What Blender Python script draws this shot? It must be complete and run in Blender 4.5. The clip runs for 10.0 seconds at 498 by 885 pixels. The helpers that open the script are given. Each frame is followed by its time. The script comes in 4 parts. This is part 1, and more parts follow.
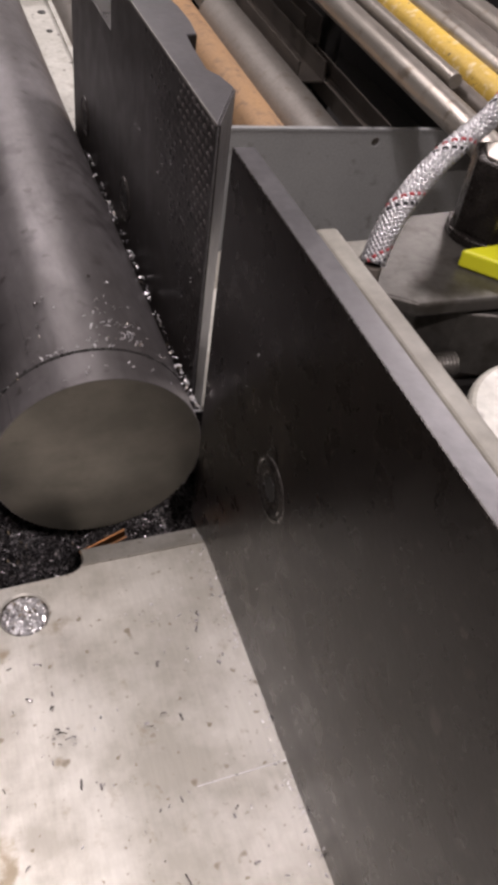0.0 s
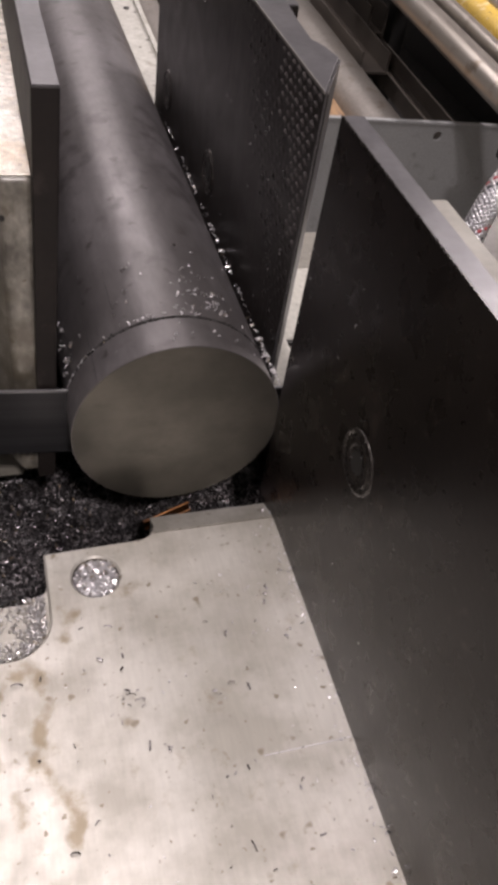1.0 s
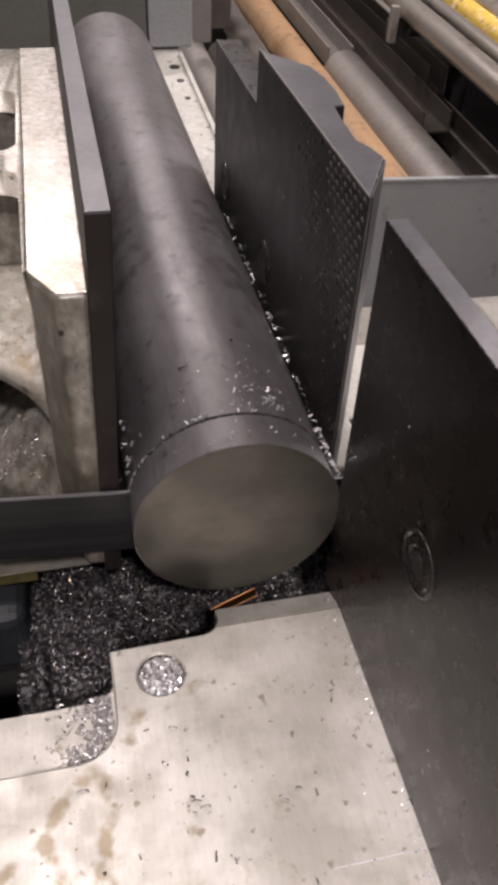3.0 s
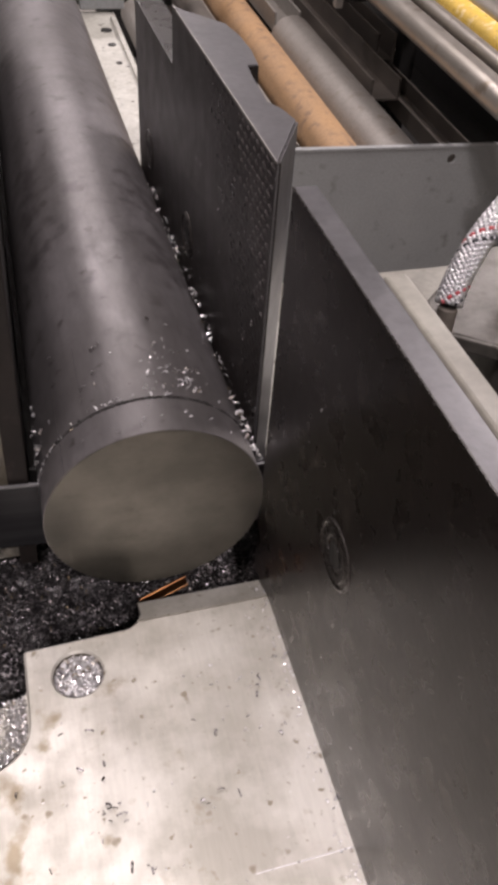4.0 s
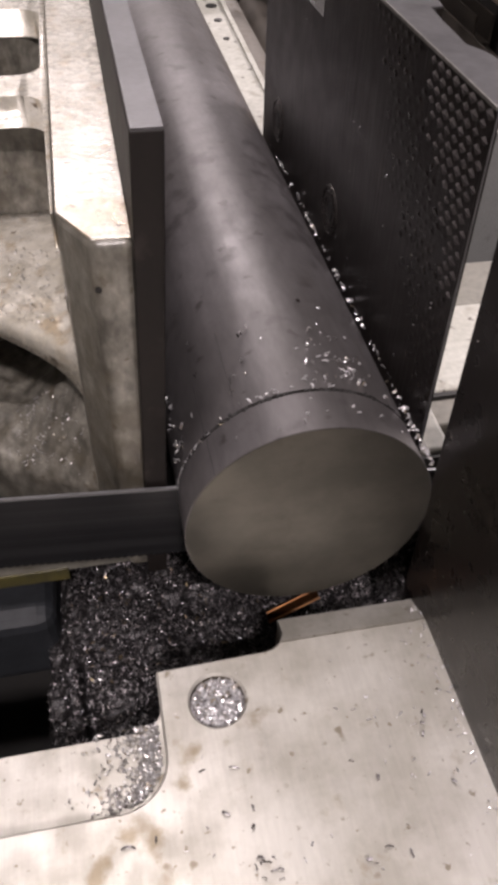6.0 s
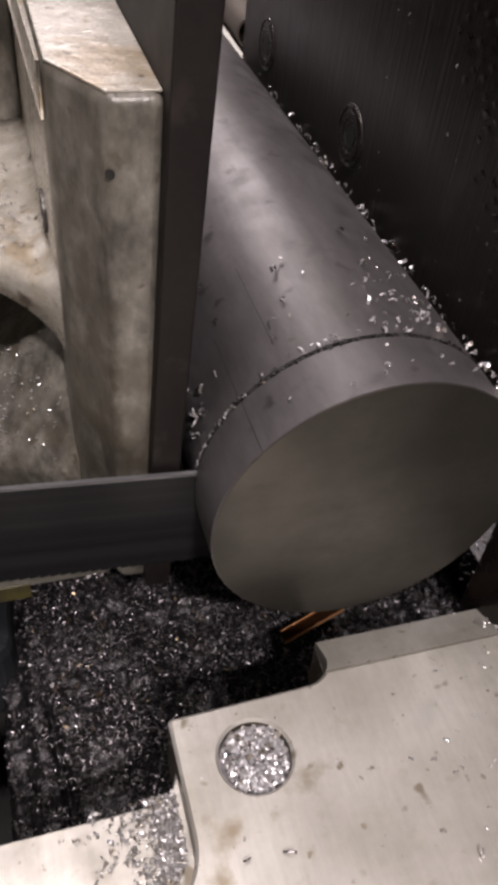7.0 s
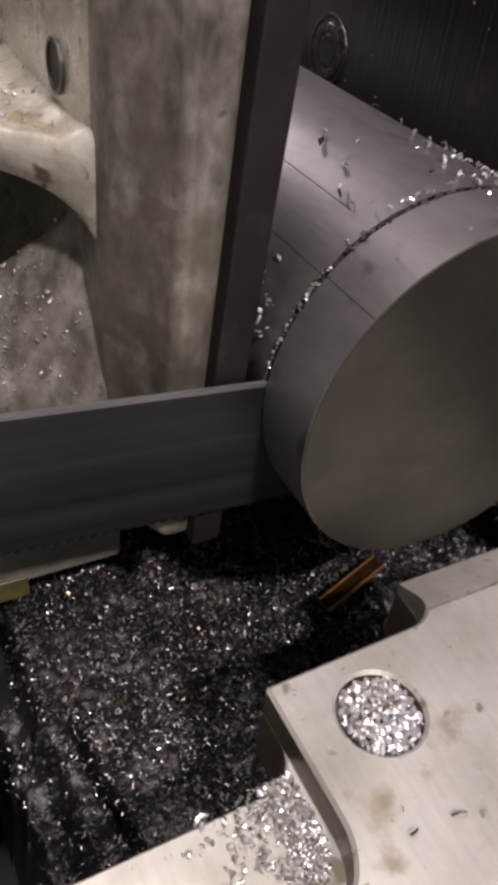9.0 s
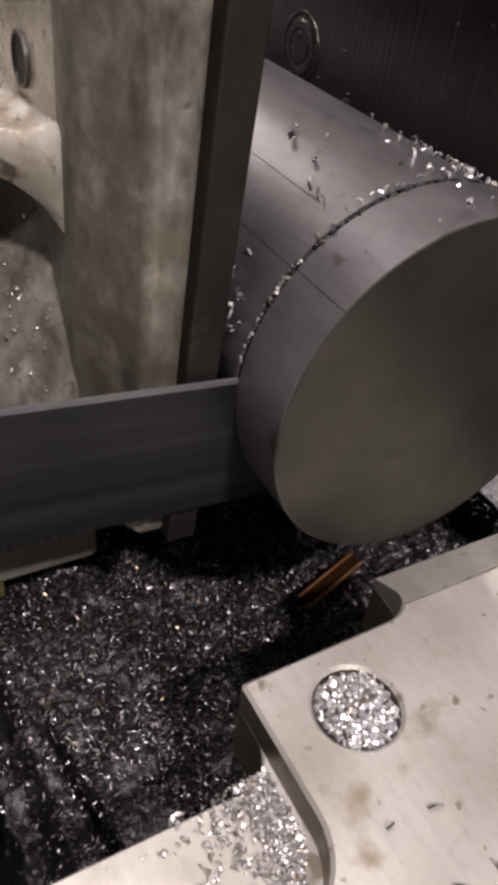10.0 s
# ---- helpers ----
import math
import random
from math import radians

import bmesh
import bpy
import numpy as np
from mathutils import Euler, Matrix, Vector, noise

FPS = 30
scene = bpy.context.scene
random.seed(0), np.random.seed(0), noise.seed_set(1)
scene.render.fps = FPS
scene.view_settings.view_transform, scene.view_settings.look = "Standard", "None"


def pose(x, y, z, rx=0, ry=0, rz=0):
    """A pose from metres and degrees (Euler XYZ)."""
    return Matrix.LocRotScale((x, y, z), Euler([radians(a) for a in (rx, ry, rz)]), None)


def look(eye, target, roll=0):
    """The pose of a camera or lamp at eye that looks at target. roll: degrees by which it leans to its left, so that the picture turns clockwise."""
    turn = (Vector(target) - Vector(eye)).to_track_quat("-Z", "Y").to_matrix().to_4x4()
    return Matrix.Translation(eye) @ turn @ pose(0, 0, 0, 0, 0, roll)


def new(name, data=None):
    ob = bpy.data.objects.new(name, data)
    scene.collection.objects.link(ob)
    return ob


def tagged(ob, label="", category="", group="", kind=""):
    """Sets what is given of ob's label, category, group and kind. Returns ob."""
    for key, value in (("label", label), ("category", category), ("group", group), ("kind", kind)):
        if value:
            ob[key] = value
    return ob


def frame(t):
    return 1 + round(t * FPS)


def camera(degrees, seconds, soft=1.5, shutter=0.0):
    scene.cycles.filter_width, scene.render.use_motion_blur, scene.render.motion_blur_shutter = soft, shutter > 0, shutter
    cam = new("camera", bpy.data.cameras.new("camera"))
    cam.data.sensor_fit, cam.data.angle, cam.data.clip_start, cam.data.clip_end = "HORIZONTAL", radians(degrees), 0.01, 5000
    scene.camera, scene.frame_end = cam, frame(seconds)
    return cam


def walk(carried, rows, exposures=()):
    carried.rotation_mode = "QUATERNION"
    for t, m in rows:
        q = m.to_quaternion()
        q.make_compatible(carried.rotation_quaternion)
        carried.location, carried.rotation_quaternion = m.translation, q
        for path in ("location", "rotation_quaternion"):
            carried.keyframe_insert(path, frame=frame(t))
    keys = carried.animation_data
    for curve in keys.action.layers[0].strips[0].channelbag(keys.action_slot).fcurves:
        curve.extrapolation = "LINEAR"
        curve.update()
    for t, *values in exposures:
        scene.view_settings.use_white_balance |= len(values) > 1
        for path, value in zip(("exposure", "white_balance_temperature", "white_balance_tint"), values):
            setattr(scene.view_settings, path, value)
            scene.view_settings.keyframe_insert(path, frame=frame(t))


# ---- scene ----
cam = camera(34.88, 10.0, soft=4.6)
PATH = [
    (0, (0.0203, 0.0340, 0.4123), (0.3367, 0.6779, -0.2844), 9.82),
    (0.5, (0.0028, 0.0331, 0.3973), (0.3140, 0.6655, -0.3122), 11.73),
    (1, (-0.0066, 0.0345, 0.4002), (0.2705, 0.6845, -0.3075), 10.87),
    (1.5, (-0.0053, 0.0364, 0.4074), (0.2486, 0.7102, -0.2866), 9.51),
    (2, (-0.0098, 0.0398, 0.4063), (0.2092, 0.7434, -0.2697), 6.15),
    (2.2, (-0.0126, 0.0371, 0.4041), (0.1799, 0.7562, -0.2636), 4.70),
    (3.3, (0.0184, 0.0548, 0.4217), (0.2131, 0.7714, -0.2480), 2.81),
    (3.5, (0.0258, 0.0578, 0.4179), (0.2266, 0.7684, -0.2564), 2.69),
    (4, (0.0375, 0.0647, 0.4067), (0.2678, 0.7506, -0.2836), 4.58),
    (4.5, (0.0227, 0.0621, 0.4010), (0.2448, 0.7435, -0.2963), 4.77),
    (5, (0.0186, 0.0710, 0.3916), (0.2000, 0.7637, -0.3065), 2.98),
    (5.5, (0.0099, 0.0915, 0.3862), (0.1622, 0.7887, -0.3144), 1.88),
    (5.7, (0.0060, 0.0974, 0.3847), (0.1499, 0.8006, -0.3116), 1.38),
    (6.8, (-0.0255, 0.1807, 0.2945), (0.2063, 0.8552, -0.4064), 5.51),
    (7, (-0.0326, 0.1872, 0.2858), (0.2215, 0.8671, -0.4020), 6.54),
    (7.5, (-0.0549, 0.2110, 0.2472), (0.2720, 0.8774, -0.4229), 9.17),
    (8, (-0.0684, 0.2222, 0.2202), (0.3064, 0.8923, -0.4205), 8.71),
    (8.5, (-0.0821, 0.2170, 0.2097), (0.3049, 0.8790, -0.4322), 8.45),
    (9, (-0.0879, 0.2158, 0.2098), (0.3237, 0.8759, -0.4186), 7.78),
    (9.5, (-0.0884, 0.2142, 0.2067), (0.3354, 0.8659, -0.4223), 7.65),
    (10, (-0.0846, 0.2136, 0.2075), (0.3447, 0.8669, -0.4161), 7.94),
]
walk(cam, [(t, look(eye, target, roll)) for t, eye, target, roll in PATH],
     exposures=((0.0, -0.28), (1.0, -0.24), (1.5, -0.26), (2.0, -0.08), (5.7, -0.06), (7.0, -0.02), (8.0, 0.24), (10.0, 0.26)))

# ---- light ----
world = bpy.data.worlds.new("world")
world.use_nodes = True
world.node_tree.nodes["Background"].inputs[0].default_value = (0.9, 0.95, 1.0, 1)
world.node_tree.nodes["Background"].inputs[1].default_value = 0.03
scene.world = world


def tube_lamp(x, y, z, sx, sy, watts):
    data = bpy.data.lights.new("tube_light", "AREA")
    data.shape, data.size, data.size_y = "RECTANGLE", sx, sy
    data.energy, data.color = watts, (1.0, 0.885, 0.90)
    ob = new("tube_light", data)
    ob.matrix_basis = pose(x, y, z)
    return ob


# unseen lamps, placed from shadows and glare; the last added to light the rack
LAMPS = [(0.03, -1.05, 1.9, 0.17, 0.13, 63), (-0.20, 0.30, 1.9, 0.14, 0.25, 13), (-0.20, 0.95, 1.9, 0.14, 1.0, 8), (-0.1, 3.3, 1.9, 1.8, 0.25, 66), (2.1, 2.0, 1.9, 0.34, 1.2, 115)]
for row in LAMPS:
    tube_lamp(*row)


# ---- materials ----
def mat(name, base, rough=0.5, metal=0.0, other=None, scale=8.0, amount=0.5, stain=None, stain_scale=30.0, stain_cut=0.6,
        bump=0.0, bump_scale=200.0, stretch=(1, 1, 1), rough_var=0.12, island=0.0, coat=0.0, spec=0.5, mirror=None, obj_random=0.0,
        patches=(), streaky=False, specks=None, speck_scale=180.0, stain_soft=0.16, stain_mix=0.75, fleck=0.72, patch_gain=0.16):
    """Principled material: two colours mixed by broad noise, stains by a second noise, grain in roughness and bump."""
    m = bpy.data.materials.new(name)
    m.use_nodes = True
    nt = m.node_tree
    b = nt.nodes["Principled BSDF"]
    tc = nt.nodes.new("ShaderNodeTexCoord")
    mp = nt.nodes.new("ShaderNodeMapping")
    mp.inputs["Scale"].default_value = stretch
    nt.links.new(tc.outputs["Object"], mp.inputs["Vector"])

    def noise_tex(s, detail=6.0, rough_n=0.6, src=None):
        n = nt.nodes.new("ShaderNodeTexNoise")
        n.inputs["Scale"].default_value, n.inputs["Detail"].default_value, n.inputs["Roughness"].default_value = s, detail, rough_n
        nt.links.new((src or tc.outputs["Object"]), n.inputs["Vector"])
        return n.outputs["Fac"]

    def ramp(src, lo, hi):
        r = nt.nodes.new("ShaderNodeMapRange")
        r.inputs["From Min"].default_value, r.inputs["From Max"].default_value = lo, hi
        nt.links.new(src, r.inputs["Value"])
        return r.outputs["Result"]

    def blend(fac, a, c):
        x = nt.nodes.new("ShaderNodeMix")
        x.data_type = "RGBA"
        for sock, v in ((x.inputs[0], fac), (x.inputs[6], a), (x.inputs[7], c)):
            if isinstance(v, tuple):
                sock.default_value = (*v, 1)
            elif isinstance(v, float):
                sock.default_value = v
            else:
                nt.links.new(v, sock)
        return x.outputs[2]

    grain = noise_tex(bump_scale, 4.0, 0.6, mp.outputs["Vector"])
    broad = ramp(noise_tex(scale, 6.0, 0.6, mp.outputs["Vector"] if streaky else None), 0.5 - 0.25 / max(amount, 0.05), 0.5 + 0.25 / max(amount, 0.05))
    col = blend(broad, base, other or tuple(0.7 * c for c in base))
    fine = ramp(grain, 0.3, 0.75)
    if bump:
        shade = blend(fine, (1.0, 1.0, 1.0), (fleck, fleck, fleck))
        x = nt.nodes.new("ShaderNodeMix")
        x.data_type, x.blend_type = "RGBA", "MULTIPLY"
        x.inputs[0].default_value = 1.0
        nt.links.new(col, x.inputs[6])
        nt.links.new(shade, x.inputs[7])
        col = x.outputs[2]
    if stain:
        val = noise_tex(stain_scale, 5.0, 0.55)
        for px, py, pz, pr in patches:
            d = nt.nodes.new("ShaderNodeVectorMath")
            d.operation = "DISTANCE"
            nt.links.new(tc.outputs["Object"], d.inputs[0])
            d.inputs[1].default_value = (px, py, pz)
            near = nt.nodes.new("ShaderNodeMapRange")
            near.interpolation_type = "SMOOTHSTEP"
            for sock, v in zip(("From Min", "From Max", "To Min", "To Max"), (0.0, pr, patch_gain, 0.0)):
                near.inputs[sock].default_value = v
            nt.links.new(d.outputs["Value"], near.inputs["Value"])
            add = nt.nodes.new("ShaderNodeMath")
            add.operation = "ADD"
            nt.links.new(val, add.inputs[0])
            nt.links.new(near.outputs["Result"], add.inputs[1])
            val = add.outputs[0]
        s = ramp(val, stain_cut - 0.3 * stain_soft, stain_cut + 0.7 * stain_soft)
        k = nt.nodes.new("ShaderNodeMath")
        k.operation = "MULTIPLY"
        nt.links.new(s, k.inputs[0])
        k.inputs[1].default_value = stain_mix
        s = k.outputs[0]
        col = blend(s, col, stain)
    if specks:
        col = blend(ramp(noise_tex(speck_scale, 3.0, 0.5), 0.66, 0.72), col, specks)
        col = blend(ramp(noise_tex(speck_scale * 0.37, 2.0, 0.5), 0.68, 0.73), col, specks)
    if island or obj_random:
        src = nt.nodes.new("ShaderNodeNewGeometry").outputs["Random Per Island"] if island else nt.nodes.new("ShaderNodeObjectInfo").outputs["Random"]
        k = ramp(src, 1.0 - (island or obj_random), 1.0)
        col = blend(k, col, mirror or tuple(0.4 * c for c in base))
    nt.links.new(col, b.inputs["Base Color"])
    rr = nt.nodes.new("ShaderNodeMapRange")
    rr.inputs["To Min"].default_value, rr.inputs["To Max"].default_value = max(0.04, rough - rough_var), min(1.0, rough + rough_var)
    nt.links.new(noise_tex(scale * 4.0), rr.inputs["Value"])
    nt.links.new(rr.outputs["Result"], b.inputs["Roughness"])
    b.inputs["Metallic"].default_value = metal
    b.inputs["Coat Weight"].default_value = coat
    b.inputs["Coat Roughness"].default_value = 0.3
    b.inputs["Specular IOR Level"].default_value = spec
    if bump:
        bp = nt.nodes.new("ShaderNodeBump")
        bp.inputs["Strength"].default_value, bp.inputs["Distance"].default_value = bump, 0.0006
        nt.links.new(grain, bp.inputs["Height"])
        nt.links.new(bp.outputs["Normal"], b.inputs["Normal"])
    return m


def glow(name, colour, strength):
    m = bpy.data.materials.new(name)
    m.use_nodes = True
    b = m.node_tree.nodes["Principled BSDF"]
    b.inputs["Emission Color"].default_value, b.inputs["Emission Strength"].default_value = (*colour, 1), strength
    return m


def drip(points, r, step=0.006):
    """Stain patches strung along a line on the table."""
    rows = []
    for (x0, y0), (x1, y1) in zip(points, points[1:]):
        n = max(1, round(math.hypot(x1 - x0, y1 - y0) / step))
        rows += [(x0 + (x1 - x0) * k / n, y0 + (y1 - y0) * k / n, 0, r) for k in range(n)]
    return rows


STAINS = (drip([(-0.010, 0.258), (-0.008, 0.246), (-0.0073, 0.2285), (-0.0134, 0.214), (-0.010, 0.196), (0.003, 0.176), (0.0, 0.155)], 0.0090)
          + drip([(-0.014, 0.258), (-0.0295, 0.245), (-0.0417, 0.2258), (-0.0584, 0.2157), (-0.075, 0.20)], 0.0085)
          + drip([(-0.040, 0.222), (-0.034, 0.204), (-0.046, 0.188)], 0.008) + drip([(-0.017, 0.205), (-0.026, 0.188), (-0.023, 0.170)], 0.007)
          + [(0.0148, 0.2824, 0, 0.010), (0.0085, 0.2800, 0, 0.009), (0.0060, 0.2700, 0, 0.008), (0.040, 0.2890, 0, 0.012), (0.047, 0.295, 0, 0.010), (0.031, 0.283, 0, 0.008),
             (0.084, 0.222, 0, 0.013), (0.076, 0.216, 0, 0.010), (0.036, 0.226, 0, 0.010), (0.033, 0.214, 0, 0.007), (0.055, 0.190, 0, 0.009), (0.112, 0.190, 0, 0.009)])
M_TABLE = mat("ground_steel", (0.62, 0.60, 0.55), 0.41, 0.52, (0.43, 0.41, 0.36), 16.0, 2.8, (0.235, 0.18, 0.10), 75.0, 0.685, 0.08, 420.0, (1, 0.12, 1), 0.24,
              patches=STAINS, specks=(0.27, 0.235, 0.18), fleck=0.88, stain_mix=0.72, stain_soft=0.22, patch_gain=0.20)
# brown grime and shade in one colour, for the table's upright sides
M_GRIMESHADE = mat("brown_grime_shade", (0.17, 0.14, 0.10), 0.40, 0.3, (0.085, 0.068, 0.048), 40.0, 1.6, (0.05, 0.04, 0.03), 90.0, 0.62, 0.3, 240.0)
M_EDGE = mat("cut_steel", (0.45, 0.43, 0.40), 0.4, 0.8, bump=0.2)
def scale_patch(a, y, r):
    return (0.0854 + 0.0632 * math.sin(a), y, 0.0632 + 0.0632 * math.cos(a), r)


SCALE_PATCHES = ([scale_patch(-0.85 + 0.1 * (k % 2), 0.56 + 0.035 * k, 0.036) for k in range(5)] + [scale_patch(0.72 - 0.08 * (k % 2), 0.53 + 0.035 * k, 0.034) for k in range(5)]
                 + [scale_patch(-0.04 + 0.1 * (k % 3 - 1), 0.64 + 0.045 * k, 0.017) for k in range(12)] + [scale_patch(0.95, 0.86, 0.05), scale_patch(-0.9, 0.98, 0.05), scale_patch(0.9, 1.1, 0.05)])
M_BAR = mat("mill_scale_steel", (0.112, 0.104, 0.103), 0.40, 0.5, (0.185, 0.174, 0.178), 14.0, 1.9, (0.066, 0.059, 0.060), 60.0, 0.66, 0.22, 300.0, (1, 0.3, 1), streaky=True, rough_var=0.2, fleck=0.8,
            patches=SCALE_PATCHES, specks=(0.075, 0.068, 0.066), speck_scale=70.0, patch_gain=0.2)
M_FACE = mat("sawn_steel", (0.088, 0.082, 0.069), 0.37, 0.7, (0.058, 0.055, 0.046), 26.0, 1.6, (0.052, 0.048, 0.040), 60.0, 0.64, bump=0.03, bump_scale=500.0, stretch=(0.15, 1, 1), rough_var=0.08, fleck=0.94)
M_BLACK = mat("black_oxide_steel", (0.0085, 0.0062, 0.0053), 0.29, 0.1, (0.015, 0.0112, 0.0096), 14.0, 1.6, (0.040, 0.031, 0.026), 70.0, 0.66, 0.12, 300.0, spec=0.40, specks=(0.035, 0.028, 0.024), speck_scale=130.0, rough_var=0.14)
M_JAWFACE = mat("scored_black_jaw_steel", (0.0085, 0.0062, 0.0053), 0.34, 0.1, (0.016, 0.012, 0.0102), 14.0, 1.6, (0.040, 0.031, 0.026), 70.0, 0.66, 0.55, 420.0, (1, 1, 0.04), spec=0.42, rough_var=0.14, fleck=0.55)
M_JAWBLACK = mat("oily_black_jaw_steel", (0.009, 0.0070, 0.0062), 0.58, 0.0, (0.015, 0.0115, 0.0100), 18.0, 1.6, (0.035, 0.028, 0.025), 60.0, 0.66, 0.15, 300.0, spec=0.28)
# lighter grey for tops and end of the black jaws and plate
M_JAWTOP = mat("grey_jaw_steel", (0.082, 0.080, 0.085), 0.38, 0.45, (0.12, 0.117, 0.123), 24.0, 1.6, bump=0.15)
M_TRAY = mat("grey_sheet_steel", (0.30, 0.307, 0.307), 0.42, 0.0, (0.25, 0.257, 0.257), 7.0, 0.8, (0.13, 0.125, 0.12), 30.0, 0.66, 0.1, 200.0)
# far paler than the jaw: rim light on the near teeth is in the colour
M_SERR = mat("rim_lit_steel", (0.085, 0.077, 0.076), 0.34, 0.5, (0.14, 0.127, 0.125), 60.0)
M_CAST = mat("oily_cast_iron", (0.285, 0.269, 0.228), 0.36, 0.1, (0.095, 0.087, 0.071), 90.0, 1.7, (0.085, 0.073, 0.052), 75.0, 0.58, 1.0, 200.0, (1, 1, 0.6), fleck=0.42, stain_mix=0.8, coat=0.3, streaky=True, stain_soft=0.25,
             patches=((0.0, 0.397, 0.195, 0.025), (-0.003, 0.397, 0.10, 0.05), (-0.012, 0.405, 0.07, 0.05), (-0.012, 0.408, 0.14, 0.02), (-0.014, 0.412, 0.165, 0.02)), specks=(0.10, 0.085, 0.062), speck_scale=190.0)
# wet iron, based paler than the walls: its glare is in the colour
M_WETLIT = mat("wet_lit_iron", (0.66, 0.63, 0.56), 0.28, 0.25, (0.46, 0.43, 0.36), 60.0, 2.2, (0.30, 0.225, 0.13), 90.0, 0.60, 0.8, 150.0, coat=0.5, rough_var=0.2,
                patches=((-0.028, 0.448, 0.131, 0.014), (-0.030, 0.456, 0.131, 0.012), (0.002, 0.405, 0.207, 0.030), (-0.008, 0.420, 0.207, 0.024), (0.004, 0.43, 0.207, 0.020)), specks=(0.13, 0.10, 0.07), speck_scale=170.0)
M_SCREW = mat("worn_screw_steel", (0.050, 0.044, 0.040), 0.28, 0.6, (0.026, 0.022, 0.020), 90.0, 1.6, bump=0.1)
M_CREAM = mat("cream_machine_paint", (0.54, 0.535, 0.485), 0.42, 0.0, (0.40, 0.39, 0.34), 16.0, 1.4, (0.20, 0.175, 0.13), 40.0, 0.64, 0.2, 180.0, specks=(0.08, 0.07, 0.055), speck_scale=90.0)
# darker copy of the cream for column, left way and shelf strips
M_COLUMN = mat("dull_cream_paint", (0.235, 0.225, 0.19), 0.5, 0.0, (0.165, 0.155, 0.13), 16.0, 1.4, (0.11, 0.10, 0.075), 50.0, 0.62, 0.2, 180.0)
M_GREY = mat("grey_machine_paint", (0.30, 0.31, 0.31), 0.45, 0.0, (0.25, 0.26, 0.26), 7.0, 0.6, (0.18, 0.17, 0.16), 30.0, 0.68, 0.1, 200.0)
M_BLADE = mat("running_saw_band", (0.029, 0.029, 0.031), 0.40, 0.4, (0.012, 0.012, 0.014), 60.0, 2.4, bump=0.06, bump_scale=900.0, stretch=(0.003, 1, 1), streaky=True)
M_BACKEDGE = mat("worn_band_back", (0.20, 0.20, 0.205), 0.4, 0.6, (0.14, 0.14, 0.145), 40.0)
M_CHIP = mat("bright_swarf", (0.82, 0.81, 0.82), 0.30, 0.72, (0.60, 0.59, 0.60), 60.0, 0.8, island=0.2, mirror=(0.26, 0.21, 0.14))
M_HEAP = mat("dark_wet_swarf", (0.034, 0.031, 0.032), 0.35, 0.5, (0.013, 0.012, 0.013), 160.0, 1.0, bump=0.9, bump_scale=420.0)
# near-black for dark steel, and for shade in pit, gaps and holes
M_DARK = mat("black_steel_and_shade", (0.009, 0.0085, 0.008), 0.6, 0.0, (0.016, 0.0145, 0.013), 10.0)
M_COPPER = mat("copper_wire", (0.62, 0.32, 0.14), 0.34, 1.0, (0.28, 0.14, 0.08), 90.0, 0.9)
M_COPPERDARK = mat("tarnished_copper", (0.16, 0.075, 0.03), 0.38, 0.9, (0.09, 0.04, 0.018), 120.0, 1.4, bump=0.2)
M_PITGREY = mat("dark_blue_grey_iron", (0.030, 0.033, 0.038), 0.55, 0.1, (0.018, 0.020, 0.023), 30.0, 1.2, bump=0.2)
M_FLOOR = mat("shop_concrete", (0.36, 0.34, 0.31), 0.7, 0.0, (0.32, 0.30, 0.27), 4.0, 0.8, (0.16, 0.14, 0.12), 12.0, 0.62, 0.3, 120.0)
M_WALL = mat("painted_wall", (0.45, 0.45, 0.44), 0.8, 0.0, (0.4, 0.4, 0.39), 2.0)
M_RUST = mat("rusty_pipe", (0.36, 0.215, 0.10), 0.6, 0.1, (0.27, 0.175, 0.10), 8.0, 0.9, (0.11, 0.07, 0.05), 30.0, 0.60, 0.3, 150.0)
M_PIPE = mat("dull_steel_pipe", (0.30, 0.285, 0.26), 0.5, 0.4, (0.22, 0.20, 0.18), 9.0, 0.8, (0.14, 0.11, 0.08), 25.0, 0.64, 0.2, 150.0)
M_CHAN = mat("dark_channel_steel", (0.075, 0.066, 0.058), 0.5, 0.4, (0.13, 0.112, 0.095), 9.0, 1.2, bump=0.2)
M_SILVER = mat("bright_drawn_steel", (0.46, 0.43, 0.39), 0.34, 0.85, (0.30, 0.275, 0.24), 12.0, 0.9, (0.17, 0.13, 0.09), 22.0, 0.62, stretch=(1, 0.15, 1), streaky=True)
M_YELLOW = mat("yellow_paint", (0.60, 0.40, 0.06), 0.5, 0.0, (0.48, 0.33, 0.06), 14.0, 1.4, (0.70, 0.62, 0.46), 34.0, 0.60, 0.2, specks=(0.10, 0.075, 0.04), speck_scale=70.0)
M_LIME = mat("lime_plastic", (0.62, 0.62, 0.02), 0.4, 0.0)
M_BRAID = mat("steel_braid", (0.52, 0.52, 0.53), 0.30, 0.75, (0.30, 0.30, 0.31), 200.0, 0.8)
M_RED = mat("red_thread", (0.34, 0.045, 0.055), 0.5)
M_THREADDARK = mat("black_thread", (0.014, 0.014, 0.018), 0.5)
M_WETLIP = mat("wet_yellow_paint", (0.11, 0.095, 0.03), 0.4, 0.0, (0.05, 0.046, 0.028), 60.0, 1.6, bump=0.2)
M_OLIVE = mat("shaded_olive_paint", (0.135, 0.135, 0.118), 0.5, 0.0, (0.105, 0.105, 0.09), 9.0, 0.9, (0.06, 0.055, 0.045), 40.0, 0.66, 0.1, 200.0)
